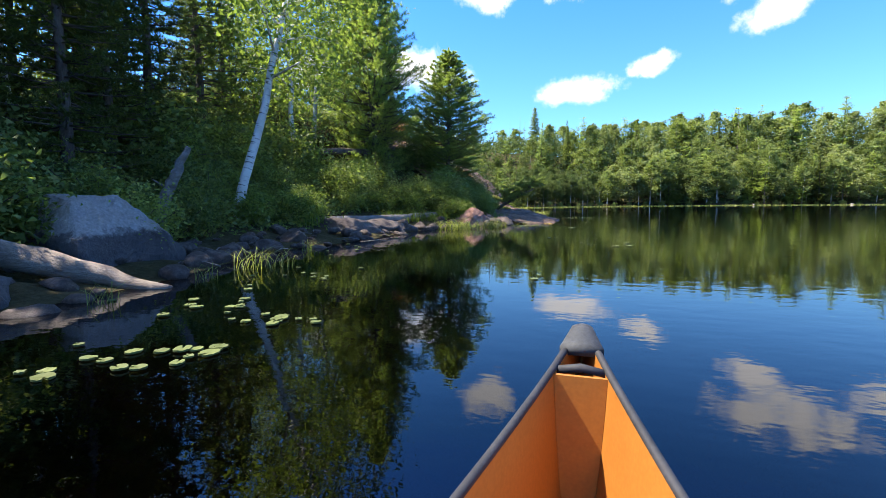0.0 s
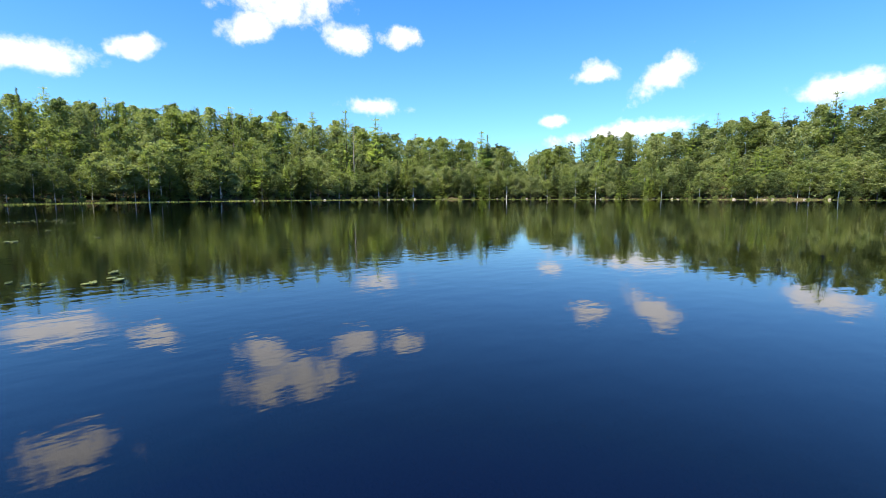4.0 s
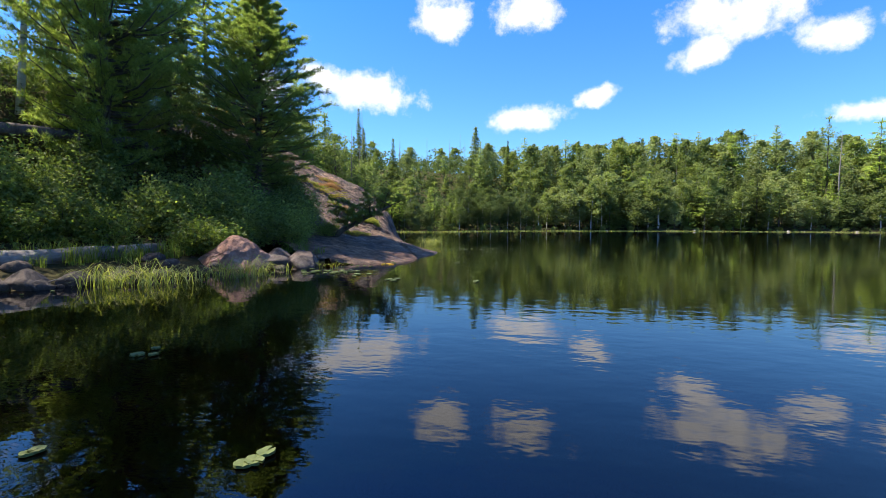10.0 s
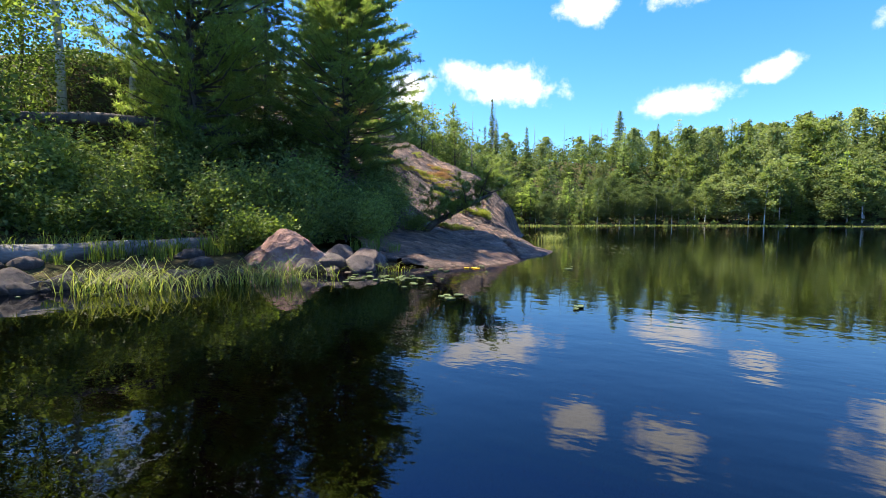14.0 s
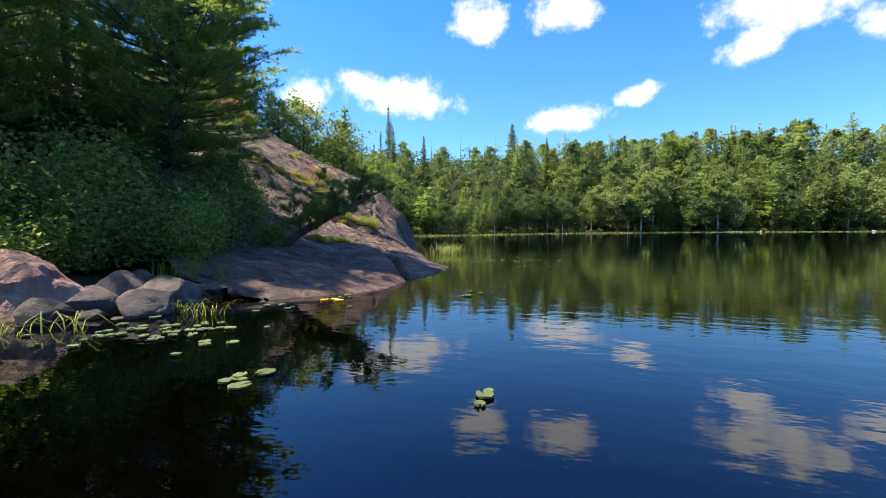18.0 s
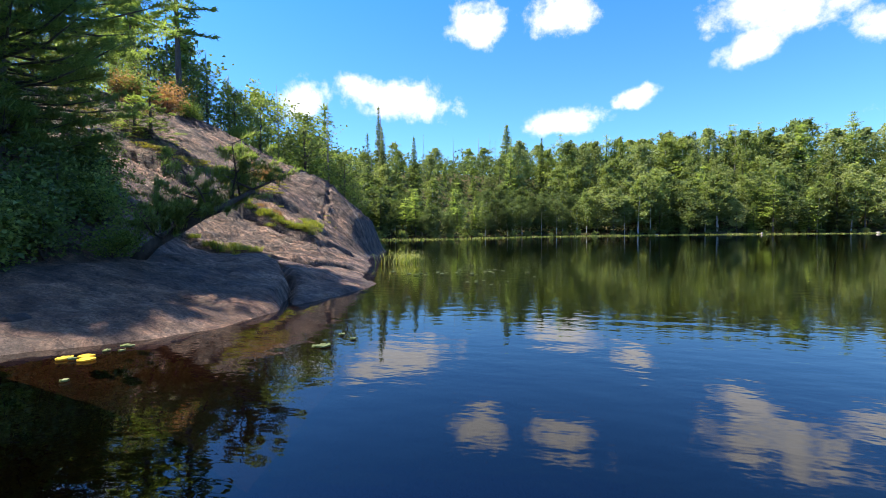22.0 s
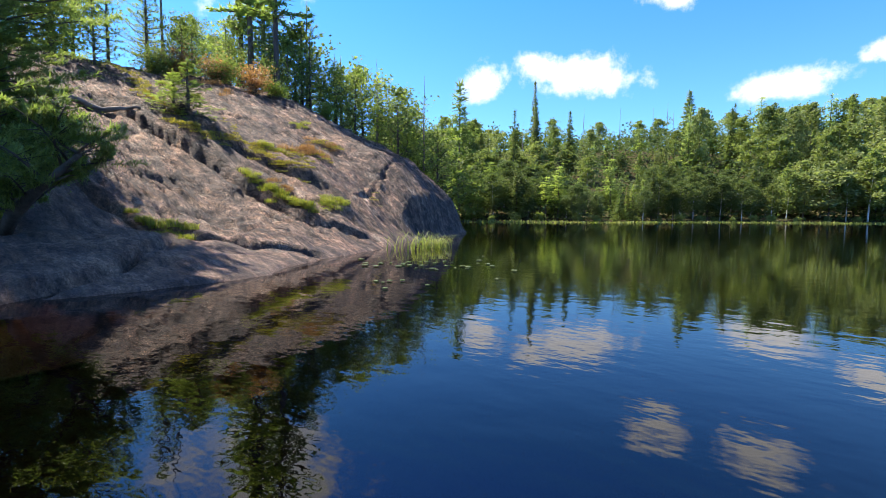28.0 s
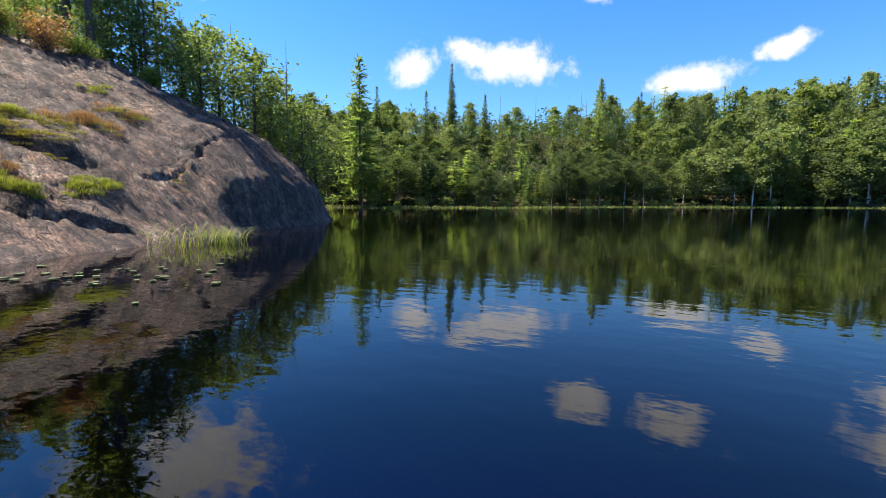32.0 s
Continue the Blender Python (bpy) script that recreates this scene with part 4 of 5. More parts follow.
# ---------------------------------------------------------------- the near wood
near_pine = plumed("white_pine", 31, 8.0, 2.3, M_NEEDLE, 0.25, 9, 0.24, 0.13, 0.017, 44, 0.03, 0.35, twigs=11)
near_spruce = plumed("near_spruce", 32, 9.0, 1.75, M_SPRUCE, 0.30, 7, -0.12, 0.10, 0.027, 26, 0.06, 0.08, twigs=7)
near_birch = broadleaf("near_birch", 33, 9.5, 2.0, M_LEAF, 8200, 0.085, M_BIRCH, 19, 0.36, trunk_r=0.115, corners=3)
bushy = broadleaf("near_maple", 34, 7.0, 2.2, M_LEAF, 11000, 0.078, M_BARK, 18, 0.12, corners=3)
jack_pine = conifer("jack_pine", 35, 9.0, 1.6, M_NEEDLE, 17, 5, 0.24, 0.1, 0.1, tuft=6, bare=0.35, power=0.35, gap=0.35)
sapling = broadleaf("sapling", 36, 3.6, 1.1, M_SHRUB, 2400, 0.085, M_BARK, 14, 0.08)
slim_spruce = conifer("slim_spruce", 37, 9.0, 0.75, M_SPRUCE, 30, 6, 0.26, 0.3, tuft=5, slim=0.25, gap=0.2)
young_pine = plumed("young_pine", 39, 5.0, 1.2, M_NEEDLE, 0.34, 5, 0.22, 0.12, 0.020, 14, 0.06, 0.25, twigs=6)
NEAR_KINDS = [("birch_tree", near_birch, "white-barked birch with light green leaves in the near wood"), ("young_maple", bushy, "leafy young tree in the near wood"),
              ("spruce_tree", near_spruce, "dark pointed spruce in the near wood"), ("white_pine", near_pine, "bushy green white pine on the bank"),
              ("jack_pine", jack_pine, "thin ragged jack pine with sparse dark boughs"), ("sapling", sapling, "small leafy sapling beside the bare rock"),
              ("slim_spruce", slim_spruce, "narrow spire-topped spruce behind the bare rock"), ("young_pine", young_pine, "open young pine with soft light needles")]
NPROTO = {}


def near_tree(kind, x, y, size, wide=None, turn=0, tilt=(0, 0)):
    name, meshes, label = NEAR_KINDS[kind]
    m = stand(x, y, turn, size, wide, tilt=tilt)
    if kind not in NPROTO:
        NPROTO[kind] = tree(name, meshes, m, label, "tree", "near wood")
        return NPROTO[kind]
    return again(NPROTO[kind], m)


near_tree(3, -6.2, 22.8, 0.80, 0.98, 20)
near_tree(7, -8.3, 18.7, 0.40, 0.55, 200)
near_tree(0, -8.0, 9.6, 1.05, turn=0, tilt=(-10, 12))
near_tree(0, -10.7, 16.3, 1.05, turn=120)
near_tree(0, -12.3, 20.5, 0.9, turn=220, tilt=(2, -3))
near_tree(1, -11.4, 22.0, 0.95, turn=80)
near_tree(1, -13.2, 17.4, 0.75, turn=180)
for kind, x, y, h in [(2, -15.6, 16.6, 0.95), (1, -16.2, 19.4, 0.9), (2, -14.6, 11.0, 1.0), (2, -10.4, 9.6, 1.0), (2, -12.2, 13.2, 1.1)]:
    near_tree(kind, x, y, h, turn=x * 83)
near_tree(5, -9.6, 21.6, 0.9, turn=260)
near_tree(2, -9.8, 23.3, 0.72, 0.8, 40)
near_tree(3, -9.0, 20.1, 1.22, 1.0, 140)
# those at small y stand unseen, added to shade the shore boulder
for kind, x, y, h in [(2, -8.9, 6.4, 0.85), (2, -9.3, 4.2, 0.9), (2, -9.8, 2.4, 0.95), (1, -8.9, 0.6, 0.85), (2, -9.6, 7.8, 0.8), (1, -8.6, -1.4, 0.9), (2, -10.4, 5.4, 1.05)]:
    near_tree(kind, x, y, h, turn=x * 67)
for x, y, h in [(-17.3, 35.3, 1.26), (-13.9, 34.4, 1.05), (-19.7, 36.2, 1.21)]:
    near_tree(4, x, y, h, None, x * 77)
near_tree(6, -19.4, 46.6, 1.15, 1.15, 30)
near_tree(7, -8.6, 27.86, 0.36, 0.72, 20)
near_tree(7, -8.85, 27.6, 0.27, 0.6, 140)
for x, y, h in [(-20, 42.2, 1.15), (-18.5, 39.7, 1.09), (-21.4, 38.7, 1.26)]:
    near_tree(7, x, y, h * 1.4, h * 1.4, x * 77)
for x, y, h in [(-16.9, 44.7, 0.8), (-22.4, 46.4, 0.92), (-24.1, 48.8, 1.03)]:
    near_tree(6, x, y, h, h, x * 77)
for x, y, h in [(-14.7, 38.5, 0.86), (-16.1, 37.5, 1.03), (-17.3, 36.1, 1.03), (-14, 41.1, 1.03), (-16.3, 40.4, 1.15), (-17.6, 42.3, 1.26), (-15.2, 43.5, 1.15), (-16.3, 33.4, 0.63), (-16.6, 32, 0.57), (-15.4, 35.1, 0.69), (-17.3, 30.5, 0.57), (-13.2, 27.2, 0.5)]:
    near_tree(7, x, y, h, h, x * 55)
for x, y, h in [(-8.7, 39.7, 0.86), (-10.4, 38.7, 1.03), (-12.1, 37.5, 0.92), (-14.9, 35.6, 0.92), (-11.8, 40.9, 1.26), (-9.9, 41.8, 1.15), (-14.4, 26.4, 0.9), (-16.6, 37.5, 1.38), (-13.5, 39.4, 1.26), (-11.1, 40.1, 0.8), (-19.3, 35.8, 1.26)]:
    near_tree(5, x, y, h, h * 1.1, x * 99)
# the wood carried on southward out of view, partly to keep the bank shaded
for k in range(18):
    y = -8 + 18 * (k + rng.random()) / 18
    near_tree(int(rng.choice(4, p=[0.06, 0.30, 0.64, 0.0])), -rng.uniform(10.4, 15.5), y, rng.uniform(0.9, 1.25), None, rng.uniform(0, 360))
for k in range(3):
    y = 10 + 11 * (k + rng.random()) / 3
    near_tree(int(rng.choice(4, p=[0.25, 0.30, 0.45, 0.0])), -rng.uniform(12.5, 15.5), y, rng.uniform(0.85, 1.2), None, rng.uniform(0, 360))
for k in range(14):
    f = (k + rng.random()) / 14
    x, y = -14.8 - rng.uniform(0, 3.0) + 1.2 * f, 25.5 + 12.5 * f
    kind = int(rng.choice([7, 7, 5, 5]))
    near_tree(kind, x, y, rng.uniform(0.8, 1.2) * (1.05 if kind == 5 else 0.85) * (0.55 if 30.5 < y < 36 else 0.85), None, rng.uniform(0, 360))
for k in range(26):
    x, y = -rng.uniform(20, 30), rng.uniform(34, 50)
    near_tree(int(rng.choice([0, 1, 6, 7, 7])), x, y, rng.uniform(0.45, 0.7), None, rng.uniform(0, 360))
for k in range(16):
    f = rng.random()
    x, y = -10.5 - 11 * f + rng.normal(0, 1.0), 43.5 + 7.5 * f + rng.normal(0, 0.8)
    near_tree(int(rng.choice([1, 5, 7, 5, 0])), x - 1.2, y - 1.2, rng.uniform(0.6, 1.0), None, rng.uniform(0, 360))


for k, (x, y, h) in enumerate([(-12.3, 39.2, 0.39), (-15.4, 35.3, 0.52), (-9.7, 39.9, 0.41), (-17.8, 31.3, 0.57)]):
    ob = new("dead_tree", DEAD[k % 2])
    ob.matrix_world = stand(x, y, k * 80, h)
    tagged(ob, "bare grey dead tree behind the granite dome", "tree", "dead trees")


# ---------------------------------------------------------------- shrubs and undergrowth
def shrub(name, seed, wide, tall, count, size, mat):
    """Many thin stems from one root, with leaves in loose clumps."""
    rg = np.random.default_rng(seed)
    wood, C = [], []
    for k in range(16):
        a, r = rg.random() * 6.28, wide * math.sqrt(rg.random())
        tip = np.array([math.cos(a) * r, math.sin(a) * r, tall * rg.uniform(0.55, 1.05) * (1 - 0.35 * (r / wide) ** 2)])
        mid = tip * (0.35, 0.35, 0.6)
        wood.append(tube([(0, 0, -0.05), mid, tip], [0.014, 0.009, 0.003], 4))
        for q in (0.4, 0.6, 0.8, 1.0):
            c = mid * 2 * q * (1 - q) + tip * q * q
            C.append(c + rg.normal(0, 1, (count // 64, 3)) * (0.24 * wide, 0.24 * wide, 0.17 * tall))
    C = np.concatenate(C)
    C[:, 2] = np.abs(C[:, 2]) + 0.02
    V, F = leaves(C, size, rg, corners=3)
    tv, tf = join(wood)
    return mesh_of(name + "_stems", tv, tf, M_BARK), mesh_of(name + "_leaves", V, F, mat)


SHRUBS = [shrub("alder", 41, 0.75, 1.15, 3400, 0.05, M_SHRUB), shrub("sweet_gale", 42, 0.6, 0.75, 3000, 0.042, M_LEAF), shrub("hazel", 43, 0.9, 1.5, 4200, 0.056, M_SHRUB)]
SHRUB_NAMES = [("alder_shrub", "dense green alder shrub on the lake bank"), ("low_shrub", "low bright green shrub on the lake bank"), ("hazel_shrub", "tall leafy hazel shrub on the wooded bank")]
SPROTO = {}


def put_shrub(kind, x, y, size, turn):
    m = stand(x, y, turn, size, sink=0.03)
    if kind not in SPROTO:
        name, label = SHRUB_NAMES[kind]
        t = holder(name, m, label, "shrub", "bank shrubs")
        part("woody_base", SHRUBS[kind][0], t)
        part("foliage", SHRUBS[kind][1], t)
        SPROTO[kind] = t
        return t
    return again(SPROTO[kind], m)


placed = 0
while placed < 135:
    x, y = -rng.uniform(4.5, 11.5), rng.uniform(-4, 23.5)
    d = float(inland(x, y))
    if d < (2.7 if 12 < y < 18.6 else 1.9) or d > 7.5 or (y > 20.5 and x > -4.6) or (y > 22 and x > -6.5):
        continue
    kind = 1 if d < 3.0 and rng.random() < 0.5 else int(rng.choice([0, 0, 2]))
    put_shrub(kind, x, y, rng.uniform(0.65, 1.15), rng.uniform(0, 360))
    placed += 1
for k in range(60):
    put_shrub(2, -rng.uniform(9.5, 17.5), -2 + 18 * (k + rng.random()) / 60, rng.uniform(1.1, 1.7), rng.uniform(0, 360))
for x, y, h, kind in [(-5.0, 18.2, 1.0, 1), (-4.7, 18.5, 0.9, 1), (-5.3, 18.9, 1.0, 0), (-4.6, 19.6, 0.9, 0), (-4.3, 20.4, 0.8, 0), (-4.5, 21.2, 0.8, 0), (-4.9, 21.8, 0.8, 0),
                      (-6.2, 17.4, 1.0, 1), (-6.9, 16.4, 0.9, 1), (-4.0, 21.3, 0.8, 0), (-4.2, 22.0, 0.85, 0), (-4.8, 22.6, 0.9, 0), (-5.2, 21.2, 0.9, 0), (-3.8, 20.7, 0.7, 0), (-4.6, 23.2, 0.75, 0), (-5.4, 23.6, 0.8, 0), (-5.9, 20.6, 1.0, 2), (-3.9, 22.7, 0.6, 1), (-6.4, 24.2, 0.8, 0), (-6.3, 5.4, 0.8, 0), (-7.2, 3.5, 0.9, 1), (-7.6, 2.4, 0.9, 1), (-7.0, 7.0, 0.8, 0),
                      (-13.4, 31.4, 0.9, 0), (-12.4, 33.4, 0.9, 1), (-11.6, 35.2, 0.9, 1), (-14.2, 29.4, 0.9, 0)]:
    put_shrub(kind, x, y, h, x * 57)
rusty = shrub("rusty", 45, 0.7, 1.1, 1500, 0.06, M_RUST)
for x, y, h in [(-12.6, 32.4, 1.1), (-13.4, 31.2, 0.9), (-14.4, 30.2, 1.0)]:
    t = holder("rusty_shrub", stand(x, y, x * 31, h), "rusty brown and yellow shrub behind the bare rock", "shrub", "rusty shrubs")
    part("woody_base", rusty[0], t)
    part("foliage", rusty[1], t)
# fringe of bushes under the far trees
far_shrub = shrub("far_bush", 44, 1.6, 1.9, 900, 0.24, M_LEAF_FAR)
s, FB = 0.0, None
while s < along[-1] - 1:
    i = min(int(np.searchsorted(along, s, "right")) - 1, len(steps) - 1)
    f = (s - along[i]) / steps[i]
    p, uu = line[i] * (1 - f) + line[i + 1] * f, (line[i + 1] - line[i]) / steps[i]
    m = stand(p[0] + uu[1] * 0.3, p[1] - uu[0] * 0.3, rng.uniform(0, 360), rng.uniform(0.2, 0.45), sink=0.05)
    if FB is None:
        FB = holder("far_bush", m, "round green bush at the foot of the far forest", "shrub", "far shore bushes")
        part("woody_base", far_shrub[0], FB)
        part("foliage", far_shrub[1], FB)
    else:
        again(FB, m)
    s += rng.uniform(1.8, 4.2)

# low herbs and ferns that cover the bank
U = rng.uniform([-19, -6], [-4.4, 30], (260000, 2))
ud = inland(U[:, 0], U[:, 1])
keep = (ud > 1.3 + 0.5 * rng.random(len(U)) + 0.9 * ((U[:, 1] > 12) & (U[:, 1] < 18.4))) & (ud < 16) & ~((U[:, 1] > 20.2) & (U[:, 1] > 19.6 + 0.6 * np.maximum(0, -4.4 - U[:, 0])))
U = U[keep][:110000]
uz = height(U[:, 0], U[:, 1]) + rng.random(len(U)) ** 1.5 * 0.42
V, F = leaves(np.column_stack([U, uz]), 0.075, rng, corners=3)
tagged(new("undergrowth", mesh_of("undergrowth", V, F, M_UNDER)), "green herbs and ferns covering the wooded bank", "undergrowth", kind="stuff")


def tuft_mesh(name, seed, count, wide, tall, width, mat, bend=0.6):
    """Grass or reed blades that bend over."""
    rg = np.random.default_rng(seed)
    V, F = [], []
    for k in range(count):
        a, r = rg.random() * 6.28, wide * math.sqrt(rg.random())
        x, y = r * math.cos(a), r * math.sin(a)
        h, b = tall * rg.uniform(0.5, 1.1), rg.random() * 6.28
        lean, w = bend * rg.uniform(0.2, 1.0) * h, width * rg.uniform(0.6, 1.2)
        sx, sy = -math.sin(b) * w / 2, math.cos(b) * w / 2
        n0 = len(V)
        for q in (0, 0.4, 0.75):
            cx, cy, cz = x + math.cos(b) * lean * q ** 2, y + math.sin(b) * lean * q ** 2, h * (q - 0.18 * bend * q ** 3)
            V += [(cx - sx * (1 - q * 0.6), cy - sy * (1 - q * 0.6), cz), (cx + sx * (1 - q * 0.6), cy + sy * (1 - q * 0.6), cz)]
        V.append((x + math.cos(b) * lean * 1.15, y + math.sin(b) * lean * 1.15, h * (1 - 0.35 * bend)))
        F += [(n0, n0 + 1, n0 + 3, n0 + 2), (n0 + 2, n0 + 3, n0 + 5, n0 + 4), (n0 + 4, n0 + 5, n0 + 6)]
    return mesh_of(name, V, F, mat)


REED = [tuft_mesh("reed_clump", 51, 20, 0.26, 0.55, 0.015, M_REED, 1.5), tuft_mesh("reed_clump", 52, 13, 0.24, 0.45, 0.015, M_REED, 2.0)]
GRASS = tuft_mesh("grass_tuft", 53, 46, 0.2, 0.48, 0.013, M_GRASS, 0.6)


def tuft(name, me, x, y, z, size, turn, label, category, group):
    ob = new(name, me)
    ob.matrix_world = pose(x, y, z, 0, 0, turn) @ Matrix.Diagonal((size, size, size, 1))
    return tagged(ob, label, category, group)


for k in range(36):
    f = rng.random()
    x, y = -4.3 + 1.9 * f + rng.normal(0, 0.25), 15.3 + 2.4 * f + rng.normal(0, 0.3)
    tuft("reed_clump", REED[k % 2], x, y, -0.03, rng.uniform(0.6, 1.2), k * 71, "yellow-green reeds bending over the water's edge", "reeds", "shore reeds")
for k in range(13):
    x, y = -2.0 + rng.normal(0, 0.45), 30.6 + rng.normal(0, 0.5)
    tuft("reed_clump", REED[k % 2], x, y, -0.03, rng.uniform(0.7, 1.3), k * 71, "bright green reeds standing in shallow water by the rock", "reeds", "point reeds")
for x, y, h in [(-4.5, 5.6, 0.9), (-4.2, 5.9, 0.8), (-4.8, 6.4, 0.7), (-4.4, 4.7, 0.6), (-5.0, 8.0, 0.7), (-4.3, 3.3, 0.6), (-1.9, 18.8, 0.6), (-2.3, 18.9, 0.5)]:
    tuft("reed_clump", REED[0], x, y, -0.03, h, x * 91, "thin bent reeds in dark shallow water", "reeds", "shore reeds")
for k in range(30):
    x = rng.uniform(-6.6, -5.0)
    y = 15.0 + (x + 6.6) * 1.5 + rng.normal(0, 0.4)
    tuft("grass_tuft", GRASS, x, y, ground_z(x, y) - 0.02, rng.uniform(0.7, 1.2), k * 37, "tall green grass tuft by the fallen log", "grass", "bank grass")
for x, y, h in [(-7.1, 11.0, 1.6), (-6.9, 11.3, 1.5), (-7.3, 11.4, 1.6), (-6.8, 10.8, 1.3), (-3.3, 20.0, 0.9), (-3.5, 20.4, 0.9), (-3.0, 20.3, 0.7), (-3.7, 20.0, 0.8)]:
    tuft("grass_tuft", GRASS, x, y, ground_z(x, y) - 0.02, h, x * 91, "tall green grass tuft among the shore stones", "grass", "bank grass")


# ---------------------------------------------------------------- moss and heath on the rock
def rock_z(x, y):
    i, j = int(round((x - RX[0]) / CELL)), int(round((y - RY[0]) / CELL))
    return float(rz[min(max(i, 0), len(RX) - 1), min(max(j, 0), len(RY) - 1)])


HEATH = [tuft_mesh("heath", 54, 120, 0.2, 0.20, 0.014, M_HEATH, 0.9), tuft_mesh("heath", 55, 130, 0.22, 0.07, 0.016, M_MOSS, 0.9), tuft_mesh("heath", 56, 110, 0.2, 0.19, 0.009, M_RUST, 0.6)]
HEATH_NAMES = [("heath_tuft", "yellow-green heath growing in a cleft of the granite"), ("moss_cushion", "golden moss cushion on the granite slope"), ("dry_heath_tuft", "reddish dry heath on the granite dome")]


def heath_row(kind, pts, count, jitter, size):
    for k in range(count):
        f = (k + rng.random()) / count * (len(pts) - 1)
        i = min(int(f), len(pts) - 2)
        q = f - i
        x = pts[i][0] * (1 - q) + pts[i + 1][0] * q + rng.normal(0, jitter)
        y = pts[i][1] * (1 - q) + pts[i + 1][1] * q + rng.normal(0, jitter)
        tuft(HEATH_NAMES[kind][0], HEATH[kind], x, y, rock_z(x, y) - 0.02, 0.8 * size * rng.uniform(0.6, 1.25), k * 47, HEATH_NAMES[kind][1], "heath", "rock heath")


heath_row(0, [(-5.85, 27.85), (-5.3, 28.1), (-4.7, 28.3), (-4.2, 28.55)], 42, 0.11, 1.0)
heath_row(2, [(-5.7, 28.35), (-4.95, 28.6)], 12, 0.09, 1.0)
heath_row(0, [(-4.6, 29.2), (-4.8, 29.7), (-5.0, 30.2)], 26, 0.12, 0.9)
heath_row(1, [(-7.0, 28.8), (-6.6, 29.4), (-6.1, 29.85)], 34, 0.16, 1.25)
heath_row(1, [(-11.7, 27.65), (-10.4, 27.5), (-9.3, 27.4), (-7.9, 27.45), (-7.5, 27.75), (-7.45, 28.4), (-7.7, 29.2), (-7.5, 29.65)], 96, 0.13, 1.25)
heath_row(0, [(-7.6, 29.3), (-7.4, 30.1)], 12, 0.15, 0.9)
heath_row(2, [(-7.4, 30.3), (-7.2, 31.4)], 26, 0.17, 1.3)
heath_row(1, [(-7.2, 30.0), (-6.9, 31.0)], 20, 0.2, 1.2)
heath_row(2, [(-8.3, 31.8), (-7.9, 32.5)], 9, 0.14, 1.2)
heath_row(1, [(-8.3, 31.9), (-7.8, 32.6)], 14, 0.14, 1.2)
heath_row(0, [(-9.3, 31.8), (-9.5, 32.4)], 8, 0.12, 1.0)
heath_row(0, [(-4.3, 24.8), (-3.8, 25.05), (-3.4, 25.3)], 22, 0.12, 0.9)
heath_row(1, [(-13.2, 27.8), (-11.9, 28.0), (-10.8, 28.2)], 34, 0.3, 1.3)
heath_row(0, [(-12.8, 28.8), (-11.6, 29.4)], 9, 0.3, 1.0)
heath_row(2, [(-13.0, 30.4), (-12.2, 31.2)], 12, 0.3, 1.4)
heath_row(1, [(-8.4, 28.7), (-9.3, 29.4)], 12, 0.2, 0.9)
heath_row(1, [(-5.4, 31.9), (-5.8, 32.3)], 6, 0.1, 0.8)


# ---------------------------------------------------------------- stones
def stone(name, seed, sx, sy, sz, mat, cuts=5, detail=3, rough=0.16):
    bm = bmesh.new()
    bmesh.ops.create_icosphere(bm, subdivisions=detail, radius=1.0)
    rg = np.random.default_rng(seed)
    planes = [(Vector(rg.normal(0, 1, 3)).normalized(), rg.uniform(0.55, 0.85)) for k in range(cuts + 5)]
    off = Vector(rg.normal(0, 5, 3))
    for v in bm.verts:
        p = v.co * (1 + rough * noise.fractal(v.co * 1.3 + off, 1.0, 2.0, 3))
        for nrm, lim in planes:
            o = p.dot(nrm) - lim
            if o > 0:
                p = p - nrm * o * 0.85
        p = p + v.co * 0.05 * noise.fractal(v.co * 4 + off, 1.0, 2.0, 4)
        v.co = (p.x * sx, p.y * sy, p.z * sz)
    for f in bm.faces:
        f.smooth = True
    me = bpy.data.meshes.new(name)
    bm.to_mesh(me)
    bm.free()
    me.materials.append(mat)
    return me


def put_stone(name, me, x, y, z, turn, size, label, group="", tilt=(0, 0), category="stone"):
    ob = new(name, me)
    ob.matrix_world = pose(x, y, z, tilt[0], tilt[1], turn) @ Matrix.Diagonal((size, size, size, 1))
    return tagged(ob, label, category, group)


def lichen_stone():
    """Dark grey stone, pale with lichen over its crown."""
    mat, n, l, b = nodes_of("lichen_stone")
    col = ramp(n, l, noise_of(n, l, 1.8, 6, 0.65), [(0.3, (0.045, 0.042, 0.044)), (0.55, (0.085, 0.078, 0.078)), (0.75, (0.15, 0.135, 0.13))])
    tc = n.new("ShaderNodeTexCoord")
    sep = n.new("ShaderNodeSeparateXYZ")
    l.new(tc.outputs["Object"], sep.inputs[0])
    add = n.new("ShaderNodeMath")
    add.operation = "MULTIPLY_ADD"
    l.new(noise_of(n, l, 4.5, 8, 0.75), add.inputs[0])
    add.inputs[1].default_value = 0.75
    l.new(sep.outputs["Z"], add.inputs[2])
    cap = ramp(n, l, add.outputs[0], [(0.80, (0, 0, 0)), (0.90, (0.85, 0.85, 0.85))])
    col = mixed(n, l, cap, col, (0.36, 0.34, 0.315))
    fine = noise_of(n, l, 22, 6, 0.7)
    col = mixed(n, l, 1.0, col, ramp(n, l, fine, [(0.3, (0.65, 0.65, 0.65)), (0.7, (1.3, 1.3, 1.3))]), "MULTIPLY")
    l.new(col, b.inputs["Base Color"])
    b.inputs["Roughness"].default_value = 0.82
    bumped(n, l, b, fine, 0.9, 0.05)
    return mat


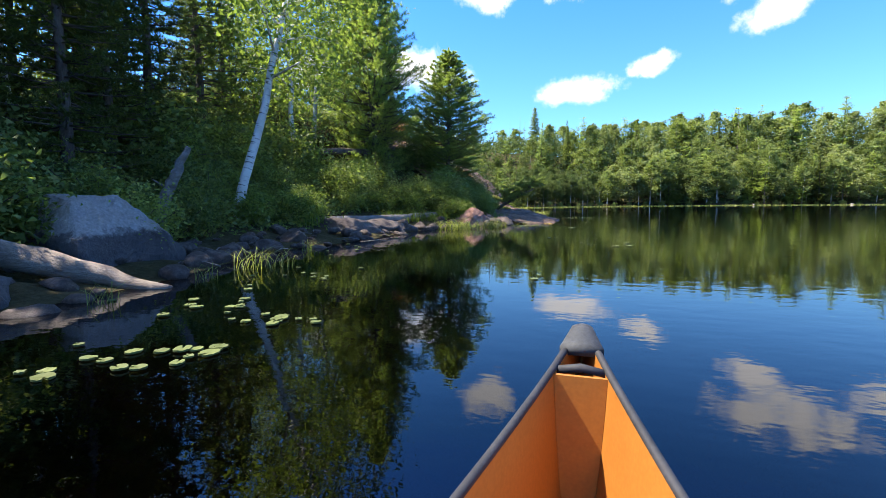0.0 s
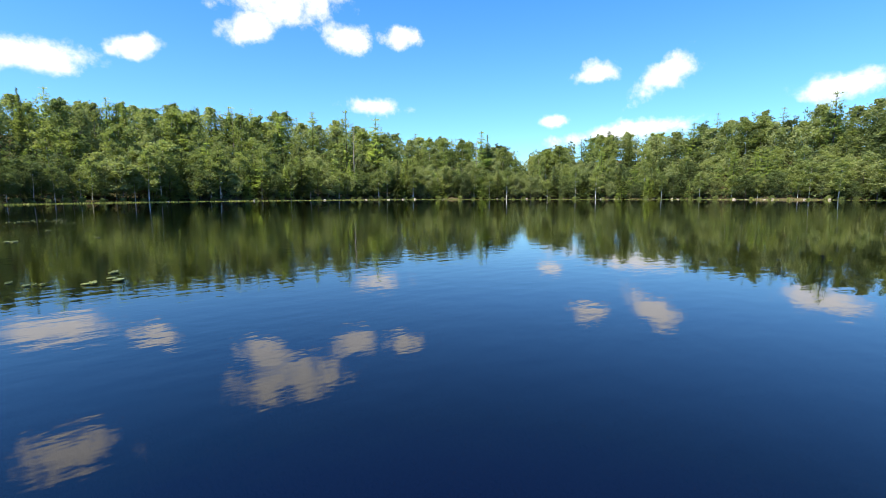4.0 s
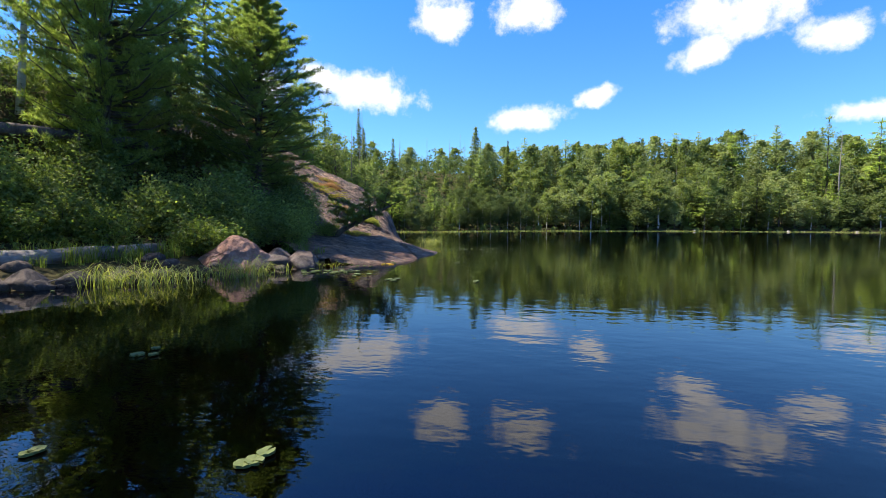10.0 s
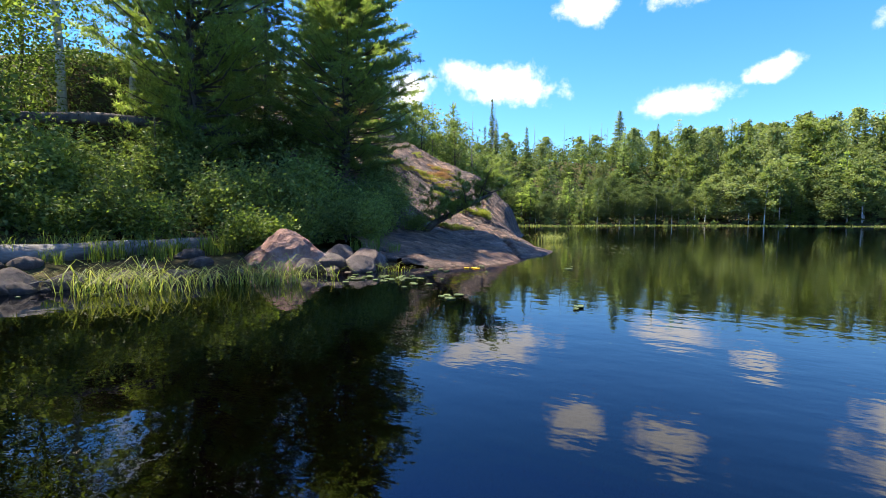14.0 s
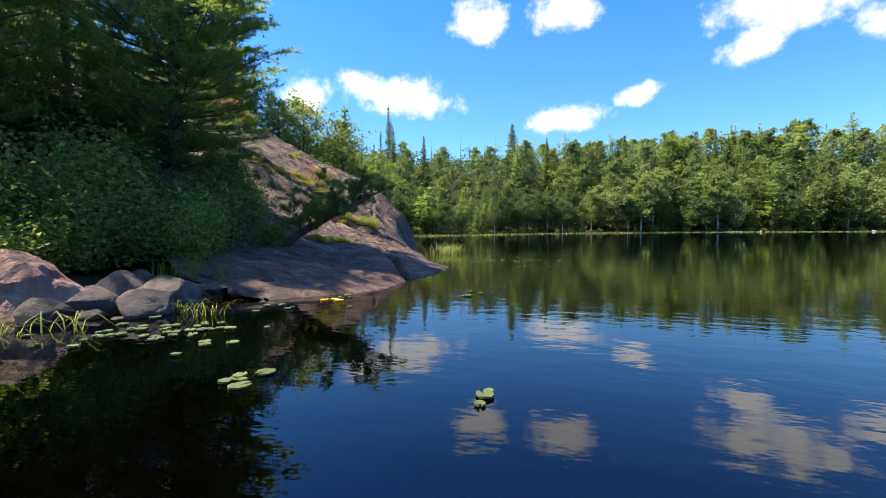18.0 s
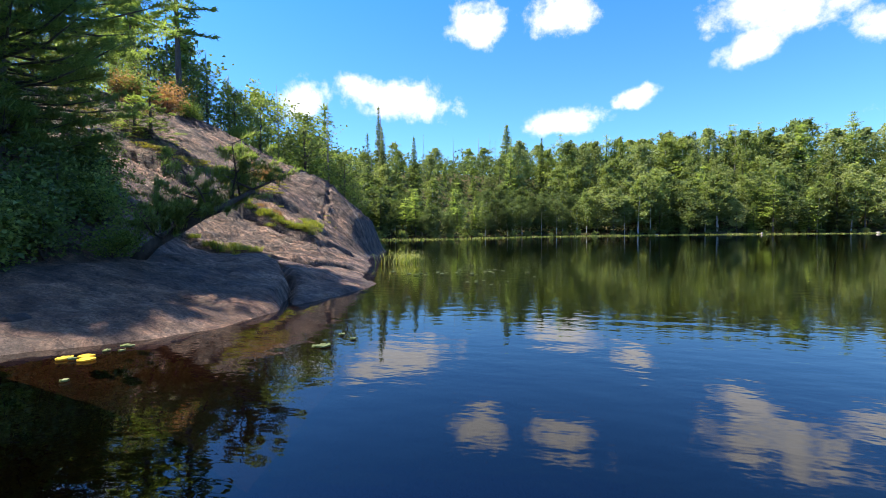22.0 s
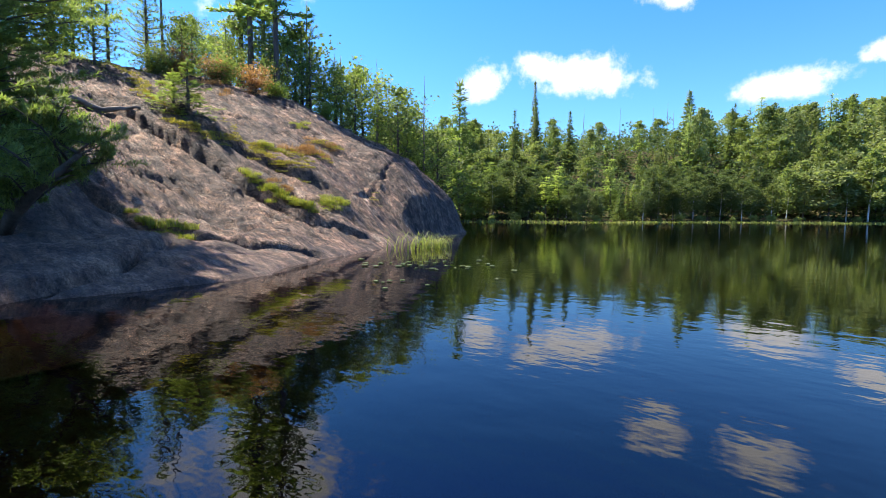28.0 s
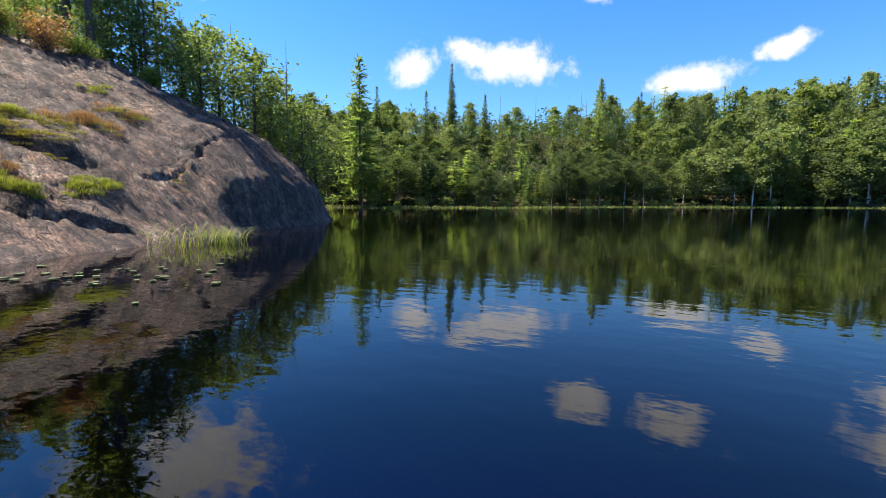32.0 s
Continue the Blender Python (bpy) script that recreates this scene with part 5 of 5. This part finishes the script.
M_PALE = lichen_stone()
M_RED = surface("red_stone", [(0.3, (0.19, 0.088, 0.062)), (0.55, (0.31, 0.175, 0.13)), (0.75, (0.41, 0.31, 0.26))], 2.6, 20, 0.8, 1.0, 0.06)
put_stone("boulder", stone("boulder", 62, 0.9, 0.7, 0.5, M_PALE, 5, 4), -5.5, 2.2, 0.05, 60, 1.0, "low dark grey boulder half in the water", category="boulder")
put_stone("boulder", stone("boulder", 63, 0.8, 0.8, 0.8, M_STONE, 6, 4), -8.2, 3.6, 0.9, 10, 1.0, "weathered boulder under the bank", category="boulder")


def crag(name, corners, mat, rough=0.05):
    """An angular block: the hull of a few corners, its faces split and roughened."""
    bm = bmesh.new()
    for c in corners:
        bm.verts.new(c)
    bmesh.ops.convex_hull(bm, input=bm.verts[:])
    for v in [v for v in bm.verts if not v.link_faces]:
        bm.verts.remove(v)
    bmesh.ops.bevel(bm, geom=bm.edges[:], offset=0.035, segments=1, affect="EDGES")
    bmesh.ops.triangulate(bm, faces=bm.faces[:])
    bmesh.ops.subdivide_edges(bm, edges=bm.edges[:], cuts=5, use_grid_fill=True)
    for v in bm.verts:
        v.co += v.co.normalized() * (rough * noise.fractal(v.co * 2.6, 1.0, 2.0, 5) + 0.4 * rough * noise.noise(v.co * 11))
    me = bpy.data.meshes.new(name)
    bm.to_mesh(me)
    bm.free()
    me.materials.append(mat)
    return me


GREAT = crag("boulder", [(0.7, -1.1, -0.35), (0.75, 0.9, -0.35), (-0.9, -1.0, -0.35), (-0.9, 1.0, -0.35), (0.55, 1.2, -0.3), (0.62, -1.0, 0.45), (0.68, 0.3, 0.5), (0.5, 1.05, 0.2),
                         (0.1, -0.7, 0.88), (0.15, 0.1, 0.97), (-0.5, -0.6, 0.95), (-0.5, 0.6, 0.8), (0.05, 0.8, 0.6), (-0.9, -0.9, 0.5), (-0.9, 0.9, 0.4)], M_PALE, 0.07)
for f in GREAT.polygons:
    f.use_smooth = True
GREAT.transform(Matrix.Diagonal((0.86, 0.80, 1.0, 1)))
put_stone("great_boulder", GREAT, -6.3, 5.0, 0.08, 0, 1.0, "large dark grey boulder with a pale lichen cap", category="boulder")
RED = crag("red_boulder", [(-0.95, -0.1, -0.3), (-0.5, -0.5, -0.3), (0.5, -0.5, -0.3), (0.95, 0, -0.3), (0.5, 0.6, -0.3), (-0.6, 0.6, -0.3), (0.05, 0.0, 0.74), (-0.3, 0.25, 0.56),
                           (0.2, 0.35, 0.58), (0.48, -0.1, 0.42), (0.8, 0.1, 0.18), (-0.86, 0.05, 0.05), (-0.1, -0.45, 0.34)], M_RED)
put_stone("red_boulder", RED, -3.95, 18.2, 0.03, 22, 1.0, "angular reddish boulder at the water's edge", category="boulder")
put_stone("slab", stone("slab", 65, 1.3, 0.75, 0.32, M_STONE, 6, 4), -6.2, 11.9, 0.22, 30, 1.0, "flat sloping rock slab on the shore", category="boulder", tilt=(-6, 8))
put_stone("slab", stone("slab", 66, 0.9, 0.6, 0.3, M_STONE, 6, 4), -5.9, 13.4, 0.14, 70, 1.0, "flat rock slab on the shore", category="boulder")
SHORE_BOULDERS = [stone("boulder", 70 + k, 1.0, 0.8, 0.62, M_STONE, 7, 4) for k in range(4)]
for k, (x, y, s) in enumerate([(-3.5, 19.2, 0.52), (-2.95, 19.35, 0.5), (-2.65, 18.75, 0.38), (-3.2, 18.6, 0.42), (-3.3, 18.1, 0.3), (-2.9, 20.0, 0.3), (-5.4, 14.4, 0.42), (-5.5, 13.8, 0.45), (-5.0, 14.8, 0.36),
                               (-4.7, 15.3, 0.3), (-4.4, 15.8, 0.26), (-6.1, 9.2, 0.45), (-6.6, 9.9, 0.4), (-5.7, 7.6, 0.36), (-5.9, 6.9, 0.34), (-5.4, 6.0, 0.3)]):
    put_stone("boulder", SHORE_BOULDERS[k % 4], x, y, s * 0.22, k * 67, s,
              "rounded grey shore boulder at the waterline", "shore boulders", category="boulder")
PEBBLES = [stone("shore_stone", 80 + k, 1.0, rng.uniform(0.65, 0.95), rng.uniform(0.45, 0.7), M_STONE, 6, 2) for k in range(5)]
placed = 0
while placed < 190:
    y = rng.uniform(1.5, 20.5)
    x = rng.uniform(-7.2, -2.0)
    d = float(inland(x, y))
    if d < -0.35 or d > 1.5:
        continue
    s = 0.07 + 0.20 * rng.random() ** 2.2
    put_stone("shore_stone", PEBBLES[placed % 5], x, y, max(ground_z(x, y), -0.12) + s * 0.15, rng.uniform(0, 360), s, "small grey stone on the lake shore", "shore stones", (rng.uniform(-15, 15), rng.uniform(-15, 15)))
    placed += 1


# ---------------------------------------------------------------- fallen wood
def log(name, path, radii, sides, seed, mat, label, stubs=3):
    rg = np.random.default_rng(seed)
    path = [Vector(p) for p in path]
    P, R = [], []
    n = 16
    for i in range(n + 1):
        f = i / n * (len(path) - 1)
        k = min(int(f), len(path) - 2)
        q = f - k
        P.append(path[k].lerp(path[k + 1], q) + Vector(rg.normal(0, 0.012, 3)))
        R.append((radii[k] * (1 - q) + radii[k + 1] * q) * rg.uniform(0.92, 1.08))
    v, f = tube(P, R, sides)
    v = [(Vector(p) + Vector(rg.normal(0, 0.006, 3))) for p in v]
    body = mesh_of(name, [tuple(p) for p in v], f, mat, True)
    o = new(name)
    tagged(o, label, "log")
    o.location = P[0]
    tr = part("trunk", body, o)
    tr.location = -P[0]
    for k in range(stubs):
        b = P[int(rg.integers(2, n - 2))]
        d = Vector(rg.normal(0, 1, 3)).normalized()
        d.z = abs(d.z)
        sv, sf = tube([b, b + d * 0.12, b + d * rg.uniform(0.2, 0.35)], [0.028, 0.02, 0.006], 5)
        st = part("branch_stub", mesh_of("branch_stub", sv, sf, mat, True), o)
        st.location = -P[0]
    return o


M_DRIFT = surface("driftwood", [(0.3, (0.12, 0.095, 0.075)), (0.55, (0.22, 0.18, 0.145)), (0.75, (0.33, 0.285, 0.24))], 5, 26, 0.85, 1.0, 0.025, stretch=(0.3, 1.6, 1.6))
log("driftwood_log", [(-7.6, 3.0, 0.85), (-6.2, 3.5, 0.42), (-5.2, 3.85, 0.16), (-4.35, 4.1, -0.02)], [0.22, 0.17, 0.13, 0.06], 10, 91, M_DRIFT, "bleached driftwood trunk slanting into the lake")
log("fallen_log", [(-7.6, 11.9, 0.36), (-6.5, 14.2, 0.34), (-5.9, 16.2, 0.38), (-5.36, 17.8, 0.42)], [0.19, 0.18, 0.15, 0.11], 10, 92, M_DEAD, "long grey fallen log lying along the shore", 4)
log("broken_stump", [(-7.25, 6.55, 0.25), (-7.05, 6.75, 1.2), (-6.8, 7.0, 1.95)], [0.12, 0.10, 0.055], 9, 94, M_DEAD, "leaning broken grey stump among the shrubs", 1)
log("broken_stump", [(-11.8, 16.0, 1.6), (-11.85, 16.05, 2.3), (-11.9, 16.0, 2.9)], [0.17, 0.15, 0.13], 9, 95, M_DEAD, "upright broken grey stump in the wood", 0)
log("fallen_log", [(-10.72, 16.45, 2.95), (-9.6, 18.45, 3.16), (-8.75, 20.6, 3.2), (-8.3, 22.1, 2.95)], [0.11, 0.14, 0.16, 0.17], 8, 96, M_BARK, "dark fallen trunk lying across the wood", 3)
log("dead_branch", [(-9.3, 24.9, rock_z(-9.3, 24.9) + 0.06), (-9.3, 26.0, rock_z(-9.3, 26.0) + 0.07), (-9.0, 26.8, rock_z(-9.0, 26.8) + 0.03)], [0.09, 0.08, 0.03], 7, 97, M_DEAD, "grey dead branch lying on the granite", 2)
for k in range(14):
    x, y = rng.uniform(-6.2, -4.6), rng.uniform(4, 15)
    a, L = rng.random() * 6.28, rng.uniform(0.3, 0.9)
    v, f = tube([(0, 0, 0), (L * 0.5 * math.cos(a), L * 0.5 * math.sin(a), 0.05), (L * math.cos(a), L * math.sin(a), 0.02)], [0.012, 0.01, 0.004], 5)
    st = new("driftwood_stick", mesh_of("driftwood_stick", v, f, M_DEAD, True))
    st.location = (x, y, max(ground_z(x, y), 0) + 0.06)
    tagged(st, "thin bleached driftwood stick among the stones", "stick", "driftwood sticks")

# crooked pine leaning over the slab: open limbs with tufts of needles at their ends
B0, B1 = Vector((-3.8, 22.95, 0.50)), Vector((-2.0, 23.35, 1.55))
lean_wood = [tube([B0, (-3.45, 23.0, 0.80), (-2.75, 23.15, 1.18), B1], [0.10, 0.085, 0.06, 0.028], 8)]
rg = np.random.default_rng(77)
P, D = [], []
for k in range(18):
    f = 0.16 + 0.84 * (k + rg.random()) / 18
    b = B0.lerp(B1, f) + Vector((0, 0, 0.05))
    a, s = k * 2.4 + rg.normal(0, 0.4), rg.uniform(0.5, 1.05)
    t2 = b + Vector((math.cos(a) * s, math.sin(a) * s, s * rg.uniform(0.15, 1.25)))
    mid_limb = (b + t2) / 2 + Vector((*rg.normal(0, 0.07, 2), rg.uniform(-0.05, 0.1)))
    lean_wood.append(tube([b, mid_limb, t2], [0.02, 0.013, 0.005], 5))
    for j in range(9):
        q = 0.35 + 0.65 * (j + rg.random()) / 9
        at = b * (1 - q) ** 2 + mid_limb * 2 * q * (1 - q) + t2 * q * q
        end = at + Vector((*rg.normal(0, 0.20, 2), rg.uniform(-0.04, 0.22)))
        lean_wood.append(tube([at, end], [0.007, 0.003], 3))
        m = 140
        P.append(np.array(at) + (np.array(end) - np.array(at)) * rg.uniform(0.35, 1.05, m)[:, None] + rg.normal(0, 0.018, (m, 3)))
        D.append(rg.normal(0, 1, (m, 3)) + np.array((end - at).normalized()) * 0.6)
P, D = np.concatenate(P), np.concatenate(D)
V, F = blades(P, D, rg.uniform(0.06, 0.11, len(P)), 0.014)
bent = holder("bent_pine", pose(*B0), "small crooked pine leaning out over the granite slab", "tree")
for nm, me in (("trunk", mesh_of("bent_trunk", *join(lean_wood), M_BARK, True)), ("crown", mesh_of("bent_crown", V, F, M_NEEDLE))):
    part(nm, me, bent).location = -B0


# ---------------------------------------------------------------- lily pads
def pad_mesh(seed):
    rg = np.random.default_rng(seed)
    n, V, F = 16, [(0, 0, 0.006), (0, 0, -0.002)], []
    for k in range(n + 1):
        a = 0.22 + (6.283 - 0.44) * k / n
        r = 1 + rg.normal(0, 0.03)
        V += [(r * math.cos(a), r * math.sin(a) * 0.86, 0.008 + 0.006 * rg.random()), (r * math.cos(a), r * math.sin(a) * 0.86, 0.0)]
    for k in range(n):
        i = 2 + 2 * k
        F += [(0, i, i + 2), (1, i + 3, i + 1), (i, i + 1, i + 3, i + 2)]
    return mesh_of("lily_pad", V, F, M_PAD)


PADS = [pad_mesh(s) for s in (1, 2, 3)]


def pads(x, y, count, wide, deep, size):
    for k in range(count):
        s = size * rng.uniform(0.45, 1.15) * 0.72
        ob = new("lily_pad", PADS[k % 3])
        ob.matrix_world = pose(x + rng.normal(0, wide), y + rng.normal(0, deep), 0.004 + 0.002 * (k % 5), 0, 0, rng.uniform(0, 360)) @ Matrix.Diagonal((s, s, 1, 1))
        tagged(ob, "green floating lily pad on dark water", "lily pad", "lily pads")


for x, y, c, wd, dp, s in [(-2.75, 1.97, 9, 0.24, 0.1, 0.085), (-2.33, 2.31, 9, 0.22, 0.09, 0.085), (-2.2, 3.17, 8, 0.3, 0.08, 0.08), (-2.9, 3.15, 7, 0.35, 0.12, 0.08), (-3.4, 3.6, 10, 0.4, 0.3, 0.07),
                           (-3.2, 5.3, 9, 0.5, 0.5, 0.05), (-2.9, 5.07, 3, 0.1, 0.08, 0.07), (-0.5, 5.7, 2, 0.05, 0.15, 0.07), (-4.4, 9.0, 14, 0.3, 1.2, 0.05), (-4.2, 13, 14, 0.3, 1.3, 0.05),
                           (0.95, 10.2, 5, 0.1, 0.06, 0.075), (1.03, 10.45, 1, 0.01, 0.01, 0.065), (0.1, 10.85, 2, 0.08, 0.1, 0.065), (0.32, 10.4, 4, 0.1, 0.04, 0.07), (1.1, 10.95, 3, 0.06, 0.1, 0.06),
                           (-0.5, 12.2, 3, 0.12, 0.06, 0.07), (-2.0, 18.0, 16, 0.35, 0.25, 0.07), (-1.5, 18.1, 34, 0.3, 0.3, 0.075), (-0.12, 17.0, 6, 0.1, 0.12, 0.085), (1.36, 17.2, 3, 0.03, 0.16, 0.085),
                           (-1.1, 20.3, 4, 0.15, 0.08, 0.07), (-1.3, 19.3, 8, 0.35, 0.3, 0.06), (0.53, 21.2, 2, 0.12, 0.1, 0.06), (0.5, 20.8, 2, 0.14, 0.08, 0.075), (-0.3, 27.4, 16, 0.5, 0.4, 0.075), (0.7, 28.2, 16, 0.7, 0.6, 0.08),
                           (0.9, 25.4, 6, 0.4, 0.25, 0.06)]:
    pads(x, y, c, wd, dp, s)

M_YELLOW = leaf_material("yellow_pad", (0.45, 0.30, 0.02), (0.60, 0.42, 0.04), 0.15)
for k, (x, y) in enumerate([(-1.09, 20.1), (-1.2, 20.02), (-1.0, 20.03)]):
    pm = PADS[k].copy()
    pm.materials[0] = M_YELLOW
    ob = new("yellow_lily_pad", pm)
    ob.matrix_world = pose(x, y, 0.006, 0, 0, k * 100) @ Matrix.Diagonal((0.06, 0.06, 1, 1))
    tagged(ob, "withered yellow lily pad on dark water", "lily pad", "lily pads")

# pale stones along the far waterline
C = []
for (ax, ay), (bx, by) in zip(line[:-1], line[1:]):
    m = int(math.hypot(bx - ax, by - ay) * 2.2)
    t = rng.random((m, 1))
    C.append(np.array([(ax, ay)]) * (1 - t) + np.array([(bx, by)]) * t + rng.normal(0, 3.0, (m, 2)))
C = np.concatenate(C)
edge_d = inland(C[:, 0], C[:, 1])
C = C[(edge_d > -0.15) & (edge_d < 0.9) & (C[:, 0] > 8) & (rng.random(len(C)) < 0.35 + 0.65 * smooth(30, 70, C[:, 0]))]
V, F = [], []
for x, y in C:
    w, h, a = rng.uniform(0.15, 0.5), rng.uniform(0.10, 0.30), rng.random() * 6.28
    ring = [(x + w * math.cos(a + q * 1.257) * rng.uniform(0.7, 1.1), y + w * math.sin(a + q * 1.257) * rng.uniform(0.7, 1.1)) for q in range(5)]
    z0, n0 = ground_z(x, y) - 0.08, len(V)
    V += [(px, py, z0) for px, py in ring] + [(x + 0.55 * (px - x), y + 0.55 * (py - y), z0 + 0.08 + h) for px, py in ring]
    F += [(n0 + q, n0 + (q + 1) % 5, n0 + 5 + (q + 1) % 5, n0 + 5 + q) for q in range(5)] + [tuple(n0 + 5 + q for q in range(5))]
tagged(new("far_shore_stones", mesh_of("far_shore_stones", V, F, M_PALE_STONE)), "pale bleached stones along the far waterline", "stones", kind="stuff")

# sedge along the far shore
n = 9000
S = rng.random(n) * along[-1]
i = np.minimum(np.searchsorted(along, S, "right") - 1, len(steps) - 1)
f = ((S - along[i]) / steps[i])[:, None]
uu = (line[i + 1] - line[i]) / steps[i][:, None]
P2 = line[i] * (1 - f) + line[i + 1] * f + np.column_stack([uu[:, 1], -uu[:, 0]]) * rng.uniform(1.2, 4.6, n)[:, None]
V, F = blades(np.column_stack([P2, np.maximum(height(P2[:, 0], P2[:, 1]), -0.05)]), np.column_stack([rng.normal(0, 0.3, (n, 2)), np.ones(n)]), rng.uniform(0.08, 0.26, n), 0.2)
tagged(new("far_sedge", mesh_of("far_sedge", V, F, M_REED)), "pale green sedge fringing the far shore", "sedge", kind="stuff")


# ---------------------------------------------------------------- canoe
def canoe(m):
    """An open canoe of amber composite with black gunwales, a dark deck plate and a carrying thwart."""
    mat, nn, ll, b = nodes_of("amber_hull")
    col = ramp(nn, ll, noise_of(nn, ll, 2.5, 5), [(0.3, (0.34, 0.125, 0.020)), (0.7, (0.42, 0.175, 0.034))])
    weave = noise_of(nn, ll, 90, 2, 0.5)
    ll.new(mixed(nn, ll, 1.0, col, ramp(nn, ll, weave, [(0.3, (0.9, 0.9, 0.9)), (0.7, (1.06, 1.06, 1.06))]), "MULTIPLY"), b.inputs["Base Color"])
    b.inputs["Roughness"].default_value = 0.42
    trim = surface("black_trim", [(0.3, (0.012, 0.014, 0.018)), (0.7, (0.03, 0.032, 0.038))], 8, 60, 0.72, 0.3, 0.004)
    plate = surface("deck_plate", [(0.3, (0.022, 0.026, 0.03)), (0.7, (0.045, 0.05, 0.055))], 10, 70, 0.8, 0.2, 0.003)
    half, n, k = 2.5, 40, 10

    def section(x, inset):
        beam, sheer, keel = hull_form(x)
        pts = []
        for j in range(2 * k + 1):
            q = (j - k) / k
            side = math.copysign(abs(q) ** flare(x), q)
            z = keel + (sheer - keel) * abs(q) ** 2.4
            pts.append((x, side * max(beam - inset, 0.003), z + inset * (1 - abs(q))))
        return pts

    V, F = [], []
    for skin, inset in ((0, 0.0), (1, 0.009)):
        base = len(V)
        for i in range(n + 1):
            x = -half + 2 * half * i / n
            V += section(x * (1 - 0.004 * skin), inset)
        w = 2 * k + 1
        for i in range(n):
            for j in range(w - 1):
                q = (base + i * w + j, base + i * w + j + 1, base + (i + 1) * w + j + 1, base + (i + 1) * w + j)
                F.append(q if skin else q[::-1])
    c = holder("canoe", m, "amber composite canoe with black gunwales floating on the lake", "canoe")
    part("hull", mesh_of("hull", V, F, mat, True), c)
    for side in (-1, 1):
        path = []
        for i in range(n + 1):
            p = section(-half + 2 * half * i / n, 0)[-1 if side > 0 else 0]
            path.append((p[0], p[1], p[2] + 0.004))
        v, f = tube(path, [0.0105] * (n + 1), 8)
        part("gunwale", mesh_of("gunwale", v, f, trim, True), c, "black gunwale")
    for end in (-1, 1):
        rows, v, f = 6, [], []
        for i in range(rows + 1):
            x = end * (half - 0.15 * (1 - i / rows) + (0.015 if i == rows else 0))
            p = section(min(max(x, -half), half), 0)
            wy, z = (abs(p[0][1]) + 0.014) * (0.9 if i == rows else 1.0), p[0][2] + 0.018 - (0.012 if i == rows else 0)
            v += [(x, -wy, z), (x, 0, z + 0.007), (x, wy, z), (x, wy, z - 0.025), (x, -wy, z - 0.025)]
        for i in range(rows):
            for j in range(5):
                a, d = i * 5 + j, i * 5 + (j + 1) % 5
                f.append((a, d, d + 5, a + 5))
        f += [(4, 3, 2, 1, 0), tuple(rows * 5 + j for j in range(5))]
        part("deck_plate", mesh_of("deck_plate", v, f, plate, True), c, "dark grey deck plate")
        x = end * (half - 0.235)
        p = section(x, 0)[0]
        v, f = tube([(x, -abs(p[1]), p[2] - 0.005), (x, 0, p[2] + 0.006), (x, abs(p[1]), p[2] - 0.005)], [0.011, 0.013, 0.011], 8)
        part("carrying_thwart", mesh_of("carrying_thwart", v, f, trim, True), c, "black carrying thwart")
        v, f = tube([(end * half * 0.985, 0, 0.16), (end * half * 0.998, 0, 0.30), (end * half, 0, 0.37), (end * half, 0, 0.43)], [0.010, 0.014, 0.016, 0.016], 8)
        part("stem_band", mesh_of("stem_band", v, f, mat, True), c)
        v = []
        for xx in (half - 0.27, half - 0.262):
            ring = [q for q in section(end * xx, 0.010) if q[2] < 0.375]
            v += ring
        m2 = len(ring)
        f = [tuple(range(m2)), tuple(range(2 * m2 - 1, m2 - 1, -1))] + [(j, (j + 1) % m2, m2 + (j + 1) % m2, m2 + j) for j in range(m2)]
        part("bulkhead", mesh_of("bulkhead", v, f, mat), c, "amber bulkhead under the thwart")
    return c


canoe(CANOE_POSE)
